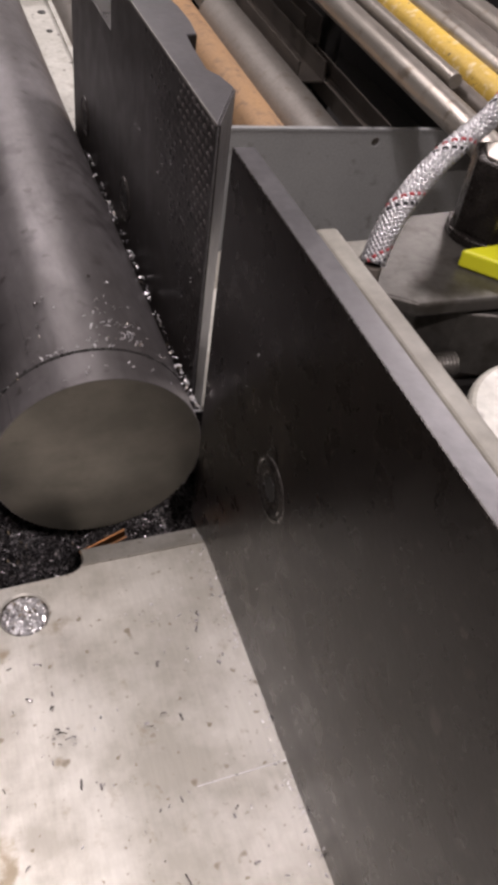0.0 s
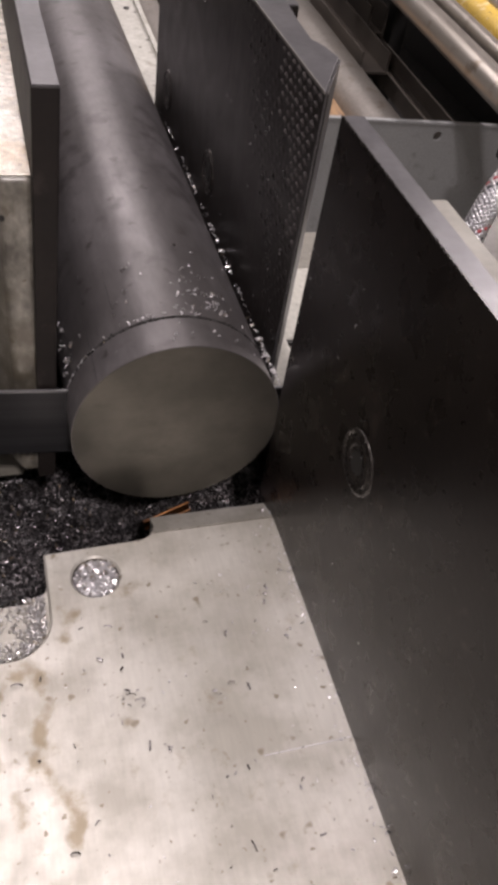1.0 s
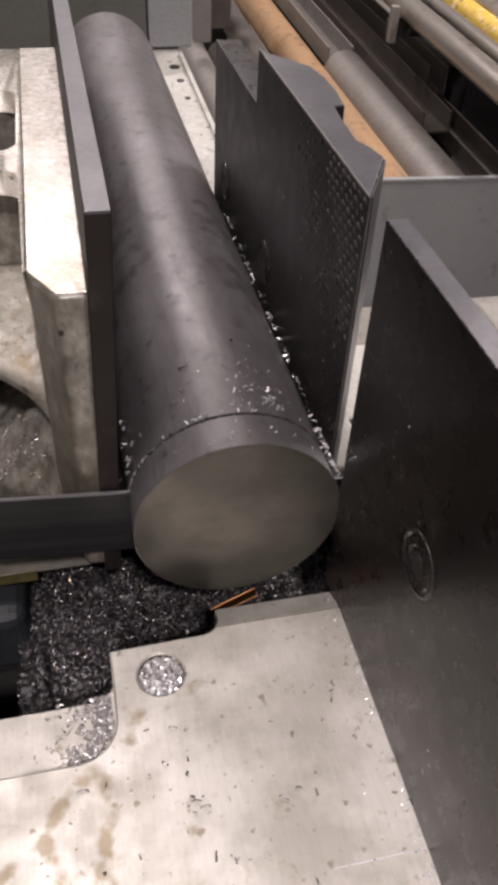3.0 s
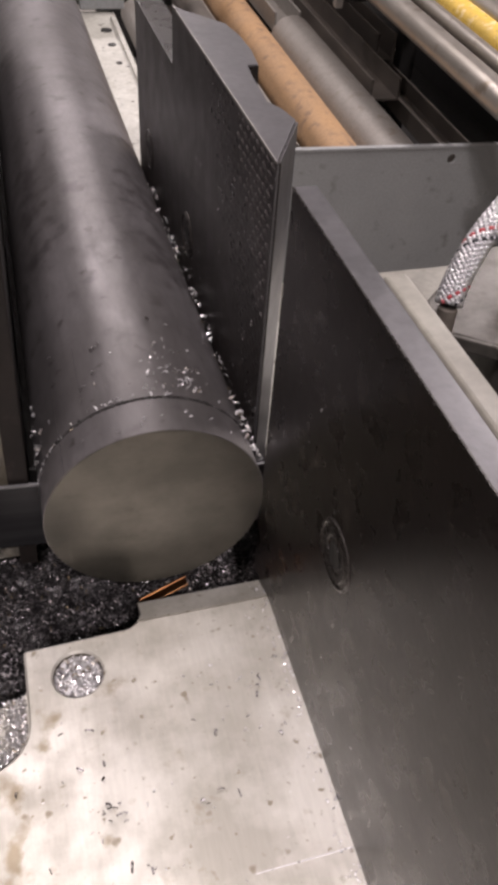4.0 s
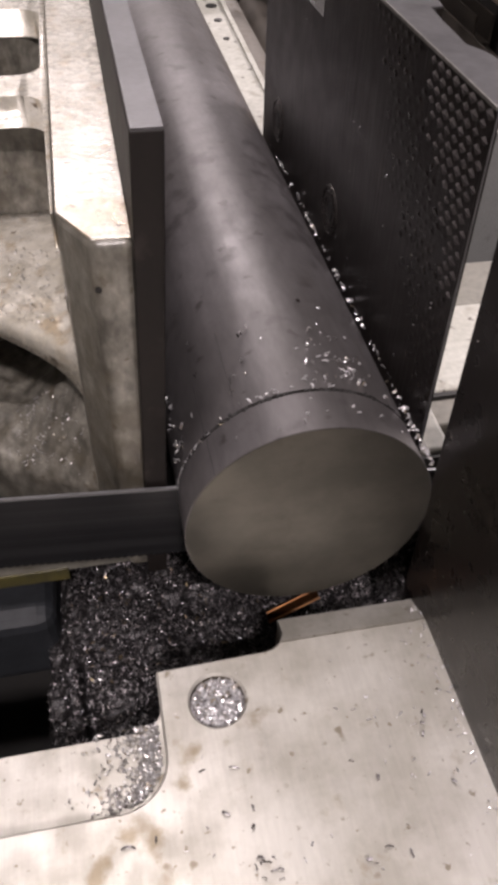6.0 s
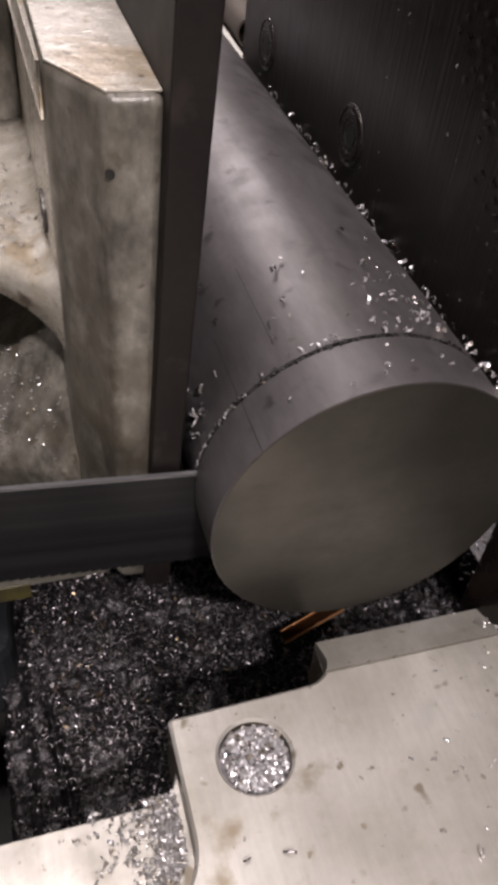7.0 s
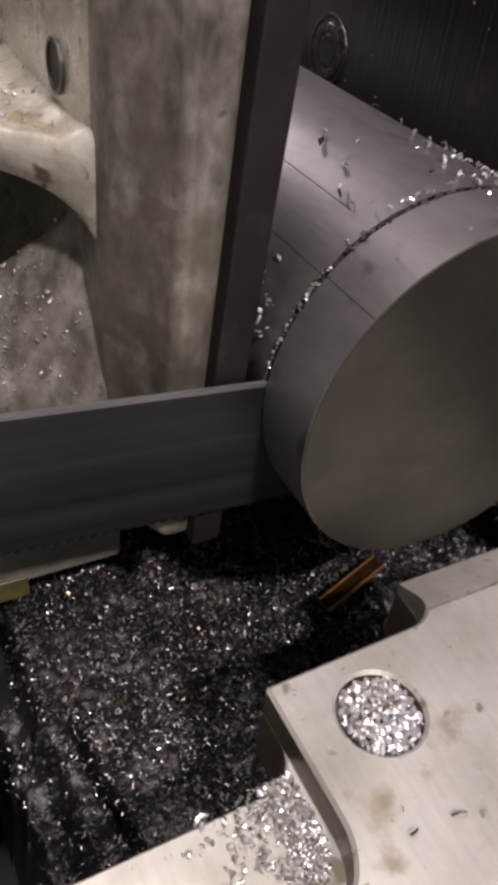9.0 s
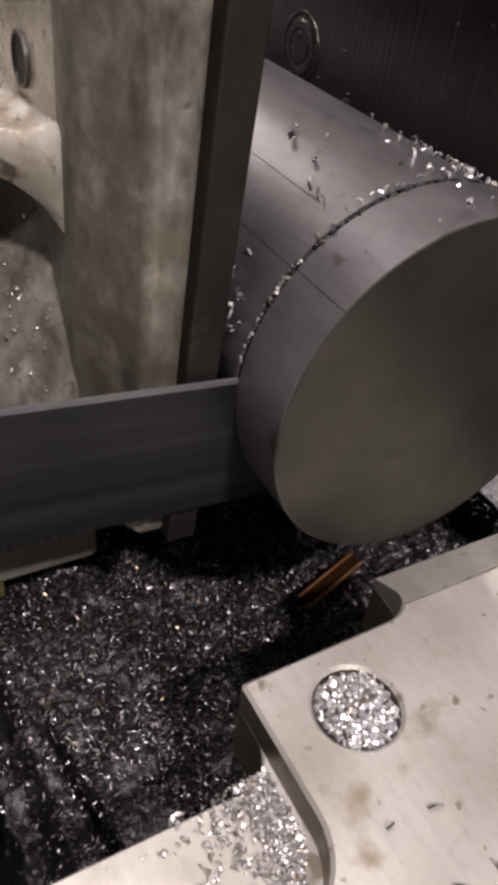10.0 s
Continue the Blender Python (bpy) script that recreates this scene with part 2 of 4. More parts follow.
M_MACH = mat("machined_steel", (0.115, 0.108, 0.098), 0.40, 0.6, (0.07, 0.065, 0.058), 18.0, 1.2, (0.04, 0.035, 0.028), 50.0, 0.58, 0.2)
M_TUBE = glow("tube_glow", (1.0, 0.95, 0.88), 6.0)


# ---- mesh tools ----
def box(bm, x0, x1, y0, y1, z0, z1):
    v = [bm.verts.new((x, y, z)) for z in (z0, z1) for x, y in ((x0, y0), (x1, y0), (x1, y1), (x0, y1))]
    for f in ((3, 2, 1, 0), (4, 5, 6, 7), (0, 1, 5, 4), (1, 2, 6, 5), (2, 3, 7, 6), (3, 0, 4, 7)):
        bm.faces.new([v[i] for i in f])
    return v


def prism(bm, loops, lo, hi, axis="z"):
    """Extrudes an outline (with holes) from lo to hi along an axis. Points are (x, y), (x, z) for y and (y, z) for x."""
    def place(p, h):
        return {"z": (p[0], p[1], h), "y": (p[0], h, p[1]), "x": (h, p[0], p[1])}[axis]
    rims = []
    for h in (lo, hi):
        rim, edges = [], []
        for loop in loops:
            vs = [bm.verts.new(place(p, h)) for p in loop]
            edges += [bm.edges.new((vs[i], vs[(i + 1) % len(vs)])) for i in range(len(vs))]
            rim.append(vs)
        bmesh.ops.triangle_fill(bm, edges=edges, use_beauty=True, use_dissolve=False)
        rims.append(rim)
    for a, b in zip(*rims):
        for i in range(len(a)):
            j = (i + 1) % len(a)
            bm.faces.new((a[i], a[j], b[j], b[i]))
    bmesh.ops.recalc_face_normals(bm, faces=bm.faces[:])


def inset(loop, d):
    """The outline moved to its left by d."""
    out = []
    for i, p in enumerate(loop):
        a, z = Vector(loop[i - 1]), Vector(loop[(i + 1) % len(loop)])
        e, f = (Vector(p) - a).normalized(), (z - Vector(p)).normalized()
        n = Vector((-e.y - f.y, e.x + f.x))
        k = n.length_squared
        out.append(tuple(Vector(p) + n * (2 * d / k if k > 0.2 else d)))
    return out


def chamfer_prism(outer, holes, lo, hi, c):
    """An upright plate with a narrow chamfer along its upper edges."""
    bm = bmesh.new()
    edges = []
    for loop, d in [(outer, c)] + [(r, -c) for r in holes]:
        low, mid, top = ([bm.verts.new((x, y, z)) for x, y in pts] for pts, z in ((loop, lo), (loop, hi - c), (inset(loop, d), hi)))
        for i in range(len(loop)):
            j = (i + 1) % len(loop)
            bm.faces.new((low[i], low[j], mid[j], mid[i]))
            bm.faces.new((mid[i], mid[j], top[j], top[i]))
        edges += [bm.edges.get((top[i], top[(i + 1) % len(top)])) for i in range(len(top))]
    bmesh.ops.triangle_fill(bm, edges=edges, use_beauty=True, use_dissolve=False)
    bmesh.ops.recalc_face_normals(bm, faces=bm.faces[:])
    return bm


def arc(cx, cy, r, a0, a1, n=8):
    return [(cx + r * math.cos(radians(a0 + (a1 - a0) * i / n)), cy + r * math.sin(radians(a0 + (a1 - a0) * i / n))) for i in range(n + 1)]


def tube(bm, points, radius, n=16, caps=True):
    """A round rod swept along points; radius may be one number or one for each point."""
    pts = [Vector(p) for p in points]
    rings = []
    for i, p in enumerate(pts):
        d = (pts[min(i + 1, len(pts) - 1)] - pts[max(i - 1, 0)]).normalized()
        q = d.to_track_quat("Z", "Y")
        r = radius[i] if isinstance(radius, (list, tuple)) else radius
        rings.append([bm.verts.new(p + q @ Vector((r * math.cos(2 * math.pi * k / n), r * math.sin(2 * math.pi * k / n), 0))) for k in range(n)])
    for a, b in zip(rings, rings[1:]):
        for k in range(n):
            bm.faces.new((a[k], a[(k + 1) % n], b[(k + 1) % n], b[k])).smooth = True
    if caps:
        for f in (bm.faces.new(rings[0][::-1]), bm.faces.new(rings[-1])):
            for e in f.edges:
                e.smooth = False


def hollow(bm, p0, p1, r, wall, n=24):
    """A pipe with open ends."""
    d = (Vector(p1) - Vector(p0)).normalized()
    q = d.to_track_quat("Z", "Y")
    rings = []
    for p, rr in ((p0, r), (p1, r), (p1, r - wall), (p0, r - wall)):
        rings.append([bm.verts.new(Vector(p) + q @ Vector((rr * math.cos(2 * math.pi * k / n), rr * math.sin(2 * math.pi * k / n), 0))) for k in range(n)])
    for i in range(4):
        a, b = rings[i], rings[(i + 1) % 4]
        for k in range(n):
            f = bm.faces.new((a[k], a[(k + 1) % n], b[(k + 1) % n], b[k]))
            f.smooth = i in (0, 2)
    for ring in rings:
        for k in range(n):
            bm.edges.get((ring[k], ring[(k + 1) % n])).smooth = False


def thing(name, label="", category="", group="", kind="", at=(0, 0, 0)):
    ob = new(name)
    ob.location = at
    return tagged(ob, label, category, group, kind)


def part(name, bm, material, parent=None, label="", bevel=0.0, cast_edges=False):
    me = bpy.data.meshes.new(name)
    if cast_edges:
        for f in bm.faces:
            f.smooth = True
    bm.to_mesh(me)
    bm.free()
    me.materials.append(material)
    ob = new(name, me)
    if parent:
        ob.parent = parent
    if bevel:
        mod = ob.modifiers.new("bevel", "BEVEL")
        mod.width, mod.segments, mod.limit_method, mod.angle_limit = bevel, 5 if cast_edges else 3, "ANGLE", radians(22 if cast_edges else 40)
        mod.harden_normals = cast_edges
    return tagged(ob, label)


def solo(name, bm, material, label="", category="", group="", kind="", bevel=0.0):
    return tagged(part(name, bm, material, None, label, bevel), label, category, group, kind)


def boxes(*rows):
    bm = bmesh.new()
    for r in rows:
        box(bm, *r)
    return bm


def prisms(loops, lo, hi, axis="z"):
    bm = bmesh.new()
    prism(bm, loops, lo, hi, axis)
    return bm


def tubes(points, r, n=16, caps=True):
    bm = bmesh.new()
    tube(bm, points, r, n, caps)
    return bm


def sloped(bm, keep=-9.0):
    """Lifts what stands far off: the rear of the shop is a little out of level with the saw table."""
    for v in bm.verts:
        if v.co.z > keep:
            v.co.z += 0.0375 * (v.co.y - 0.25)
    return bm


def slivers(name, places, size, material, parent=None, lift=0.0006, tilt=70, curl=2.6, width=0.32):
    """Many small curled ribbons of metal as one mesh. places: rows of x, y, z and a normal."""
    rng = random.Random(len(places) + 7)
    verts, faces = [], []
    for p, nrm in places:
        q = Vector(nrm).to_track_quat("Z", "Y").to_matrix() @ Euler((radians(rng.uniform(-tilt, tilt)), radians(rng.uniform(-tilt, tilt)), rng.uniform(0, 6.3))).to_matrix()
        s = size * rng.uniform(0.45, 1.35)
        w, turn, k0 = s * width * rng.uniform(0.6, 1.3), rng.uniform(0.35 * curl, curl), len(verts)
        for i in range(4):
            a = turn * (i / 3 - 0.5)
            rad = s / max(turn, 0.3)
            c = Vector((rad * math.sin(a), 0, rad * (math.cos(a) - math.cos(turn / 2))))
            for side in (-1, 1):
                verts.append(Vector(p) + Vector(nrm) * lift + q @ (c + Vector((0, side * w / 2, 0.2 * w * side * (i - 1.5)))))
        faces += [(k0 + 2 * i, k0 + 2 * i + 1, k0 + 2 * i + 3, k0 + 2 * i + 2) for i in range(3)]
    me = bpy.data.meshes.new(name)
    me.from_pydata([tuple(v) for v in verts], [], faces)
    me.materials.append(material)
    ob = new(name, me)
    if parent:
        ob.parent = parent
    return ob


def socket_screw(parent, x, y, z, r):
    """A sunk cap screw on a face that looks along -x: chamfered seat, head and hex recess."""
    bm = bmesh.new()
    n = 32
    rows = ((r * 1.05, 0.0006), (r * 1.02, -0.0005), (r * 0.94, -0.0009), (r * 0.89, -0.0001), (r * 0.80, -0.0001), (r * 0.75, -0.0009), (r * 0.58, -0.0007), (r * 0.50, -0.0002), (r * 0.34, -0.0002))
    rings = [[bm.verts.new((x + d, y + rr * math.cos(2 * math.pi * k / n), z + rr * math.sin(2 * math.pi * k / n))) for k in range(n)] for rr, d in rows]
    for a, b in zip(rings, rings[1:]):
        for k in range(n):
            bm.faces.new((a[k], b[k], b[(k + 1) % n], a[(k + 1) % n]))
    screw = part("cap_screw", bm, M_SCREW, parent, "sunken socket cap screw")
    # shallow black hexagon; the socket's inner shade is painted
    bm = bmesh.new()
    hexa = [bm.verts.new((x - 0.00025, y + 0.42 * r * math.cos(math.pi * k / 3), z + 0.42 * r * math.sin(math.pi * k / 3))) for k in range(6)]
    rim = [bm.verts.new((x - 0.0005, v.co.y, v.co.z)) for v in hexa]
    bm.faces.new(hexa)
    for k in range(6):
        bm.faces.new((hexa[k], hexa[(k + 1) % 6], rim[(k + 1) % 6], rim[k]))
    part("hex_socket", bm, M_DARK, screw, "dark hexagonal socket")
    return screw


# ---- room ----
FLOOR_Z = -0.74
solo("floor", boxes((-3.2, 4.6, -2.6, 5.2, FLOOR_Z - 0.1, FLOOR_Z)), M_FLOOR, "pale worn concrete workshop floor", "floor", kind="structure")
solo("ceiling", boxes((-3.2, 4.6, -2.6, 5.2, 2.3, 2.4)), M_WALL, "plain grey workshop ceiling", "ceiling", kind="structure")
for nm, r in (("wall_west", (-3.3, -3.2, -2.6, 5.2)), ("wall_east", (4.6, 4.7, -2.6, 5.2)), ("wall_south", (-3.3, 4.7, -2.7, -2.6)), ("wall_north", (-3.3, 4.7, 5.2, 5.3))):
    solo(nm, boxes((*r, FLOOR_Z, 2.4)), M_WALL, "plain grey painted workshop wall", "wall", kind="structure")
for x, y, z, sx, sy, w in LAMPS:
    # an assumed fixture for each lamp, the added rack lamp too
    t = thing("ceiling_light", "white fluorescent light assumed on the unseen ceiling", "ceiling light", "ceiling lights")
    part("housing", boxes((x - sx / 2 - 0.03, x + sx / 2 + 0.03, y - sy / 2 - 0.03, y + sy / 2 + 0.03, z + 0.05, z + 0.12)), M_CREAM, t, bevel=0.004)
    ends = ((x - sx / 2, y, z + 0.03), (x + sx / 2, y, z + 0.03)) if sx > sy else ((x, y - sy / 2, z + 0.03), (x, y + sy / 2, z + 0.03))
    part("tube", tubes(ends, 0.014), M_TUBE, t, "glowing fluorescent tube")
    part("rod", tubes(((x, y, z + 0.12), (x, y, 2.3)), 0.006, 8), M_GREY, t)

# ---- saw bed and table ----
base = thing("saw_cabinet", "grey painted steel cabinet of the band saw", "machine cabinet")
part("front_cabinet", boxes((-0.62, 0.205, -0.30, 0.21, FLOOR_Z, -0.036)), M_GREY, base, bevel=0.004)
part("rear_cabinet", boxes((-0.62, 0.205, 0.50, 1.45, FLOOR_Z, -0.0605)), M_GREY, base, bevel=0.004)
part("pit_bracket", boxes((-0.20, -0.0600, 0.425, 0.49, -0.150, -0.080)), M_PITGREY, base, "dull grey block standing in the chip pit", bevel=0.012)
part("wet_lip", boxes((-0.62, -0.046, 0.4385, 0.4398, -0.058, -0.047)), M_WETLIP, base, "yellow-green coolant-wet lip", bevel=0.0005)
# added dark block, keeps the bright floor out of the gap
part("drip_tray", boxes((0.1962, 0.45, 0.36, 0.48, -0.10, -0.0610)), M_HEAP, base, "added dark block hiding the floor beside the chip pit", bevel=0.001)
# floor and walls near-black: the pit's shade is painted in
part("pit_floor", boxes((-0.62, 0.205, 0.21, 0.50, FLOOR_Z, -0.26)), M_DARK, base, "floor of the chip pit, painted black for its shade")
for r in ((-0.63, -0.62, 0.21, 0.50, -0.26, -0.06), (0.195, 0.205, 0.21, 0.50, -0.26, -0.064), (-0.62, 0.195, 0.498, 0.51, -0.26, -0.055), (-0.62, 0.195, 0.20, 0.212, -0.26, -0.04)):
    part("pit_wall", boxes(r), M_DARK, base, "wall of the chip pit, painted black for its shade")


def grime_shaded(ob):
    """Gives the upright sides of a plate a darker brown: oily grime with their shade painted in."""
    ob.data.materials.append(M_GRIMESHADE)
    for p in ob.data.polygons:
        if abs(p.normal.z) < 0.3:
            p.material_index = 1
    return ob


table = thing("saw_table", "scratched ground steel saw table with oil stains", "table")
HOLE = (0.029, 0.3075, 0.0138)
top_line = [(-0.62, -0.30), (0.1490, -0.30), (0.1490, 0.3345), (0.0667, 0.3345), *arc(0.0575, 0.3430, 0.0125, -43, -90, 6)[1:], (0.0012, 0.3290), (0.0004, 0.3280), *arc(-0.0228, 0.2848, 0.0232, 0, -90, 10), (-0.62, 0.2632)]
low_line = [(-0.62, -0.30), (0.1475, -0.30), (0.1475, 0.3523), (0.0702, 0.3523), *arc(0.0575, 0.3430, 0.0127, 0, -90, 8)[1:], (0.0012, 0.3288), (0.0006, 0.3278), *arc(-0.0114, 0.3158, 0.012, 0, -90, 8), (-0.62, 0.3012)]
ring = [(HOLE[0] + HOLE[2] * math.cos(2 * math.pi * k / 40), HOLE[1] + HOLE[2] * math.sin(2 * math.pi * k / 40)) for k in range(40)]
grime_shaded(part("table_top", chamfer_prism(top_line, [ring], -0.012, 0.0, 0.0012), M_TABLE, table))
grime_shaded(part("ledge", chamfer_prism(low_line, [], -0.036, -0.0122, 0.0007), M_TABLE, table, "lower milled step of the table"))

bm = prisms([[(0.0669, 0.3347), (0.1485, 0.3347), (0.1485, 0.3525), (0.0700, 0.3525), *arc(0.0575, 0.3430, 0.0126, 0, -40, 5)]], -0.0120, 0.0)
for v in bm.verts:
    if v.co.z > -0.006:
        v.co.z = -0.0003 - 0.44 * (v.co.y - 0.3347)
part("front_lip", bm, M_TABLE, table, "sloping front lip of the table")

part("scribed_line", boxes((0.098, 0.1472, 0.1826, 0.1832, -0.001, 0.00015)), M_CHIP, table)

bed = thing("saw_bed", "cream painted cast bed of the saw", "machine bed")
# left way takes the darker cream, its shade under the band in colour
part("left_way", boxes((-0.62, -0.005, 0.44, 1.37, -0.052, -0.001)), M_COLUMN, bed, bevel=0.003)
# black instead of cream: the shade under the bar is painted in
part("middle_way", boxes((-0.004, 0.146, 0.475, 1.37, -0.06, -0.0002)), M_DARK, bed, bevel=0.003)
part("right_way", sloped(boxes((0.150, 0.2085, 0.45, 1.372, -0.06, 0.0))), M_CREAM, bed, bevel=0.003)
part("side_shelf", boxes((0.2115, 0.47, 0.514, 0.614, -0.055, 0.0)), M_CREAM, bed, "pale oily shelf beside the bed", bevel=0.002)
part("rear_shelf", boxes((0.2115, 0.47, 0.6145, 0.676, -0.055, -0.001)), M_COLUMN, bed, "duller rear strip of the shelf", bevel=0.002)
# black strip fills the gap and paints its shade
part("shelf_gap", boxes((0.2115, 0.47, 0.5096, 0.5138, -0.055, -0.0015)), M_DARK, bed, "black strip standing in for the gap before the shelf")
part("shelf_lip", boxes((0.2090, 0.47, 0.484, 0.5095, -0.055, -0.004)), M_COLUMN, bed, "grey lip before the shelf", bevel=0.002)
# added black cap, darkens the pale front of the right way
part("way_end", boxes((0.150, 0.2085, 0.4465, 0.4495, -0.06, 0.004)), M_DARK, bed, "added black cap darkening the end of the way")
part("way_strip", sloped(boxes((0.199, 0.2055, 0.80, 1.34, 0.0, 0.004))), M_CREAM, bed, bevel=0.001)
# black discs stand in for the shade inside the bolt holes
for yy, rr in ((1.29, 0.008), (1.235, 0.0055), (1.17, 0.004)):
    part("bolt_hole", sloped(tubes(((0.186, yy, -0.001), (0.186, yy, 0.0012)), rr, 14)), M_DARK, bed)

# ---- round bar under the band ----
BX, BZ, BR = 0.0854, 0.0632, 0.0632
KERF = 0.3880
FACE_Y = 0.3610
bar = thing("round_bar", "thick dark steel round bar with a slice half sawn off", "steel bar")


def bar_piece(y0, y1, cham=0.0):
    pts, rad = [(BX, y0, BZ), (BX, y1, BZ)], [BR, BR]
    bm = tubes(pts, rad, 128)
    return bm


def cap_poly(level):
    a = math.asin((level - BZ) / BR)
    return [(BX + BR * math.cos(t), BZ + BR * math.sin(t)) for t in np.linspace(math.pi - a, 2 * math.pi + a, 40)]


part("bar_body", bar_piece(KERF + 0.0011, 1.24), M_BAR, bar)
slice_ob = part("sawn_slice", bar_piece(FACE_Y + 0.0004, KERF - 0.0011), M_BAR, bar, "short end slice still attached to the bar")
part("uncut_web", prisms([cap_poly(0.014)], KERF - 0.0012, KERF + 0.0012, "y"), M_BAR, bar)
part("end_face", tubes(((BX, FACE_Y, BZ), (BX, FACE_Y + 0.0007, BZ)), BR - 0.0004, 96), M_FACE, bar, "smooth grey sawn end face")

for a0, y0, y1 in ((-0.86, 0.3612, KERF - 0.0012), (-0.868, KERF + 0.0012, 0.424), (-0.55, 0.401, 0.452)):
    n = (math.sin(a0), math.cos(a0))
    part("seam", tubes(((BX + BR * n[0], y0, BZ + BR * n[1]), (BX + BR * n[0], y1, BZ + BR * n[1])), 0.00013, 6), M_DARK, bar, "thin dark seam along the bar")

# ---- saw band ----
BAND_LOW = 0.052


def saw_band():
    t = thing("saw_band", "blue-grey running band saw blade with teeth below", "saw blade")
    pitch, root = 0.004, -BAND_LOW + 0.0009
    part("band", boxes((-1.10, 1.05, -0.0007, 0.0007, root, -0.0002)), M_BLADE, t)
    bm = bmesh.new()
    for k in range(536):
        x = -1.10 + k * pitch
        v = [bm.verts.new((x + a, s * 0.0009, root + z)) for s in (-1, 1) for a, z in ((0.0, 0.0), (0.0004, -0.0009), (0.0012, -0.0007), (0.0034, 0.0))]
        for f in ((0, 3, 2, 1), (4, 5, 6, 7), (0, 1, 5, 4), (1, 2, 6, 5), (2, 3, 7, 6)):
            bm.faces.new([v[n] for n in f])
    tagged(part("teeth", bm, M_BLADE, t, "fine set saw teeth"), kind="stuff")
    part("band_back", boxes((-1.10, 1.05, -0.0008, 0.0008, -0.0012, 0.0002)), M_BACKEDGE, t, "bright rounded back edge of the band")
    return t


band = saw_band()

# ---- sliding vise: jaw plate and casting ----
jaw = thing("sliding_jaw", "black steel jaw plate pressed against the round bar", "vise jaw")
bm = bmesh.new()
for v in box(bm, 0.0034, 0.0140, 0.391, 1.02, 0.0, 0.2522):
    v.co.x += (0.047 if v.co.x > 0.01 else 0.039) * v.co.z
part("jaw_plate", bm, M_JAWBLACK, jaw, bevel=0.0008)
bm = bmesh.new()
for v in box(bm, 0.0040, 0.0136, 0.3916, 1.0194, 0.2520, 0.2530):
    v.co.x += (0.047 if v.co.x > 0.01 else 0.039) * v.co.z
part("jaw_top", bm, M_JAWTOP, jaw, "lighter grey top edge of the jaw")

cast = thing("vise_casting", "oil-stained grey cast iron vise body with windows and shelves", "vise body")
bm = prisms([[(0.0072, 0.397), (-0.005, 0.397), (-0.0185, 0.4225), (-0.0205, 0.80), (0.0072, 0.80)]], 0.0, 0.2068)
for v in bm.verts:
    v.co.x += 0.022 * v.co.z if v.co.x > 0 else 0.0
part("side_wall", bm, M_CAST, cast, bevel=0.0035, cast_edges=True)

# skin over the wet top, paler than the wall below to carry glare
part("wet_top", prisms([[(0.0112, 0.3992), (-0.0042, 0.3992), (-0.0176, 0.4236), (-0.0180, 0.80), (0.0112, 0.80)]], 0.2064, 0.2073), M_WETLIT, cast, "wet stained top of the casting", bevel=0.0004)


def rounded(x0, x1, y0, y1, r, n=6):
    return [*arc(x1 - r, y1 - r, r, 0, 90, n), *arc(x0 + r, y1 - r, r, 90, 180, n), *arc(x0 + r, y0 + r, r, 180, 270, n), *arc(x1 - r, y0 + r, r, 270, 360, n)]


flange = [(-0.0186, 0.4240), (-0.0186, 0.80), (-0.16, 0.80), (-0.16, 0.5520), (-0.0345, 0.5520), *arc(-0.0345, 0.539, 0.013, 90, 0, 6)[0:], (-0.0196, 0.4240)]
part("top_flange", prisms([flange, rounded(-0.15, -0.0222, 0.5815, 0.700, 0.014)], 0.190, 0.2066), M_WETLIT, cast, "wide wet top of the casting with rounded windows", bevel=0.003, cast_edges=True)
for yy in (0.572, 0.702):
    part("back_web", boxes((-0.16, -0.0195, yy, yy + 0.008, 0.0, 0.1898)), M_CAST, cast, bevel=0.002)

def shelf_body(rows_of, n, skirt):
    """A solid under a sheet of points: rows_of(i, j) gives the top, skirt(i, j) the height of the underside."""
    bm = bmesh.new()
    ni, nj = n
    top = [[bm.verts.new(rows_of(i, j)) for j in range(nj + 1)] for i in range(ni + 1)]
    low = [[bm.verts.new((top[i][j].co.x, top[i][j].co.y, skirt(i, j))) for j in range(nj + 1)] for i in range(ni + 1)]
    for i in range(ni):
        for j in range(nj):
            bm.faces.new((top[i][j], top[i + 1][j], top[i + 1][j + 1], top[i][j + 1])).smooth = True
            bm.faces.new((low[i][j], low[i][j + 1], low[i + 1][j + 1], low[i + 1][j])).smooth = True
    for i in range(ni):
        for j in (0, nj):
            bm.faces.new((top[i][j], low[i][j], low[i + 1][j], top[i + 1][j])).smooth = True
    for j in range(nj):
        for i in (0, ni):
            bm.faces.new((top[i][j], top[i][j + 1], low[i][j + 1], low[i][j])).smooth = True
    bmesh.ops.recalc_face_normals(bm, faces=bm.faces[:])
    return bm


def shelf_x(i, n):
    return -0.0178 - 0.12 * (i / n) ** 2


def mid_top(x, y):
    u = -0.0178 - x
    return 0.1305 + 0.006 * math.exp(-u / 0.0028) + 0.0009 * noise.noise((x * 160, y * 160, 4.0)) + 0.0004 * noise.noise((x * 480, y * 480, 4.0))


def mid_rows(i, j):
    x = shelf_x(i, 40)
    front = 0.4262 + 0.95 * (-0.0178 - x)
    y = front + (0.5718 - front) * (j / 30) ** 1.6
    r = max(0.0, min(1.0, (y - front) / 0.004))
    return (x, y, mid_top(x, y) - 0.0035 * (1 - math.sqrt(1 - (1 - r) ** 2)))


def mid_low(i, j):
    return 0.1195 - 0.017 * math.exp(-(-0.0178 - shelf_x(i, 40)) / 0.0075) - 0.0005 * j / 30


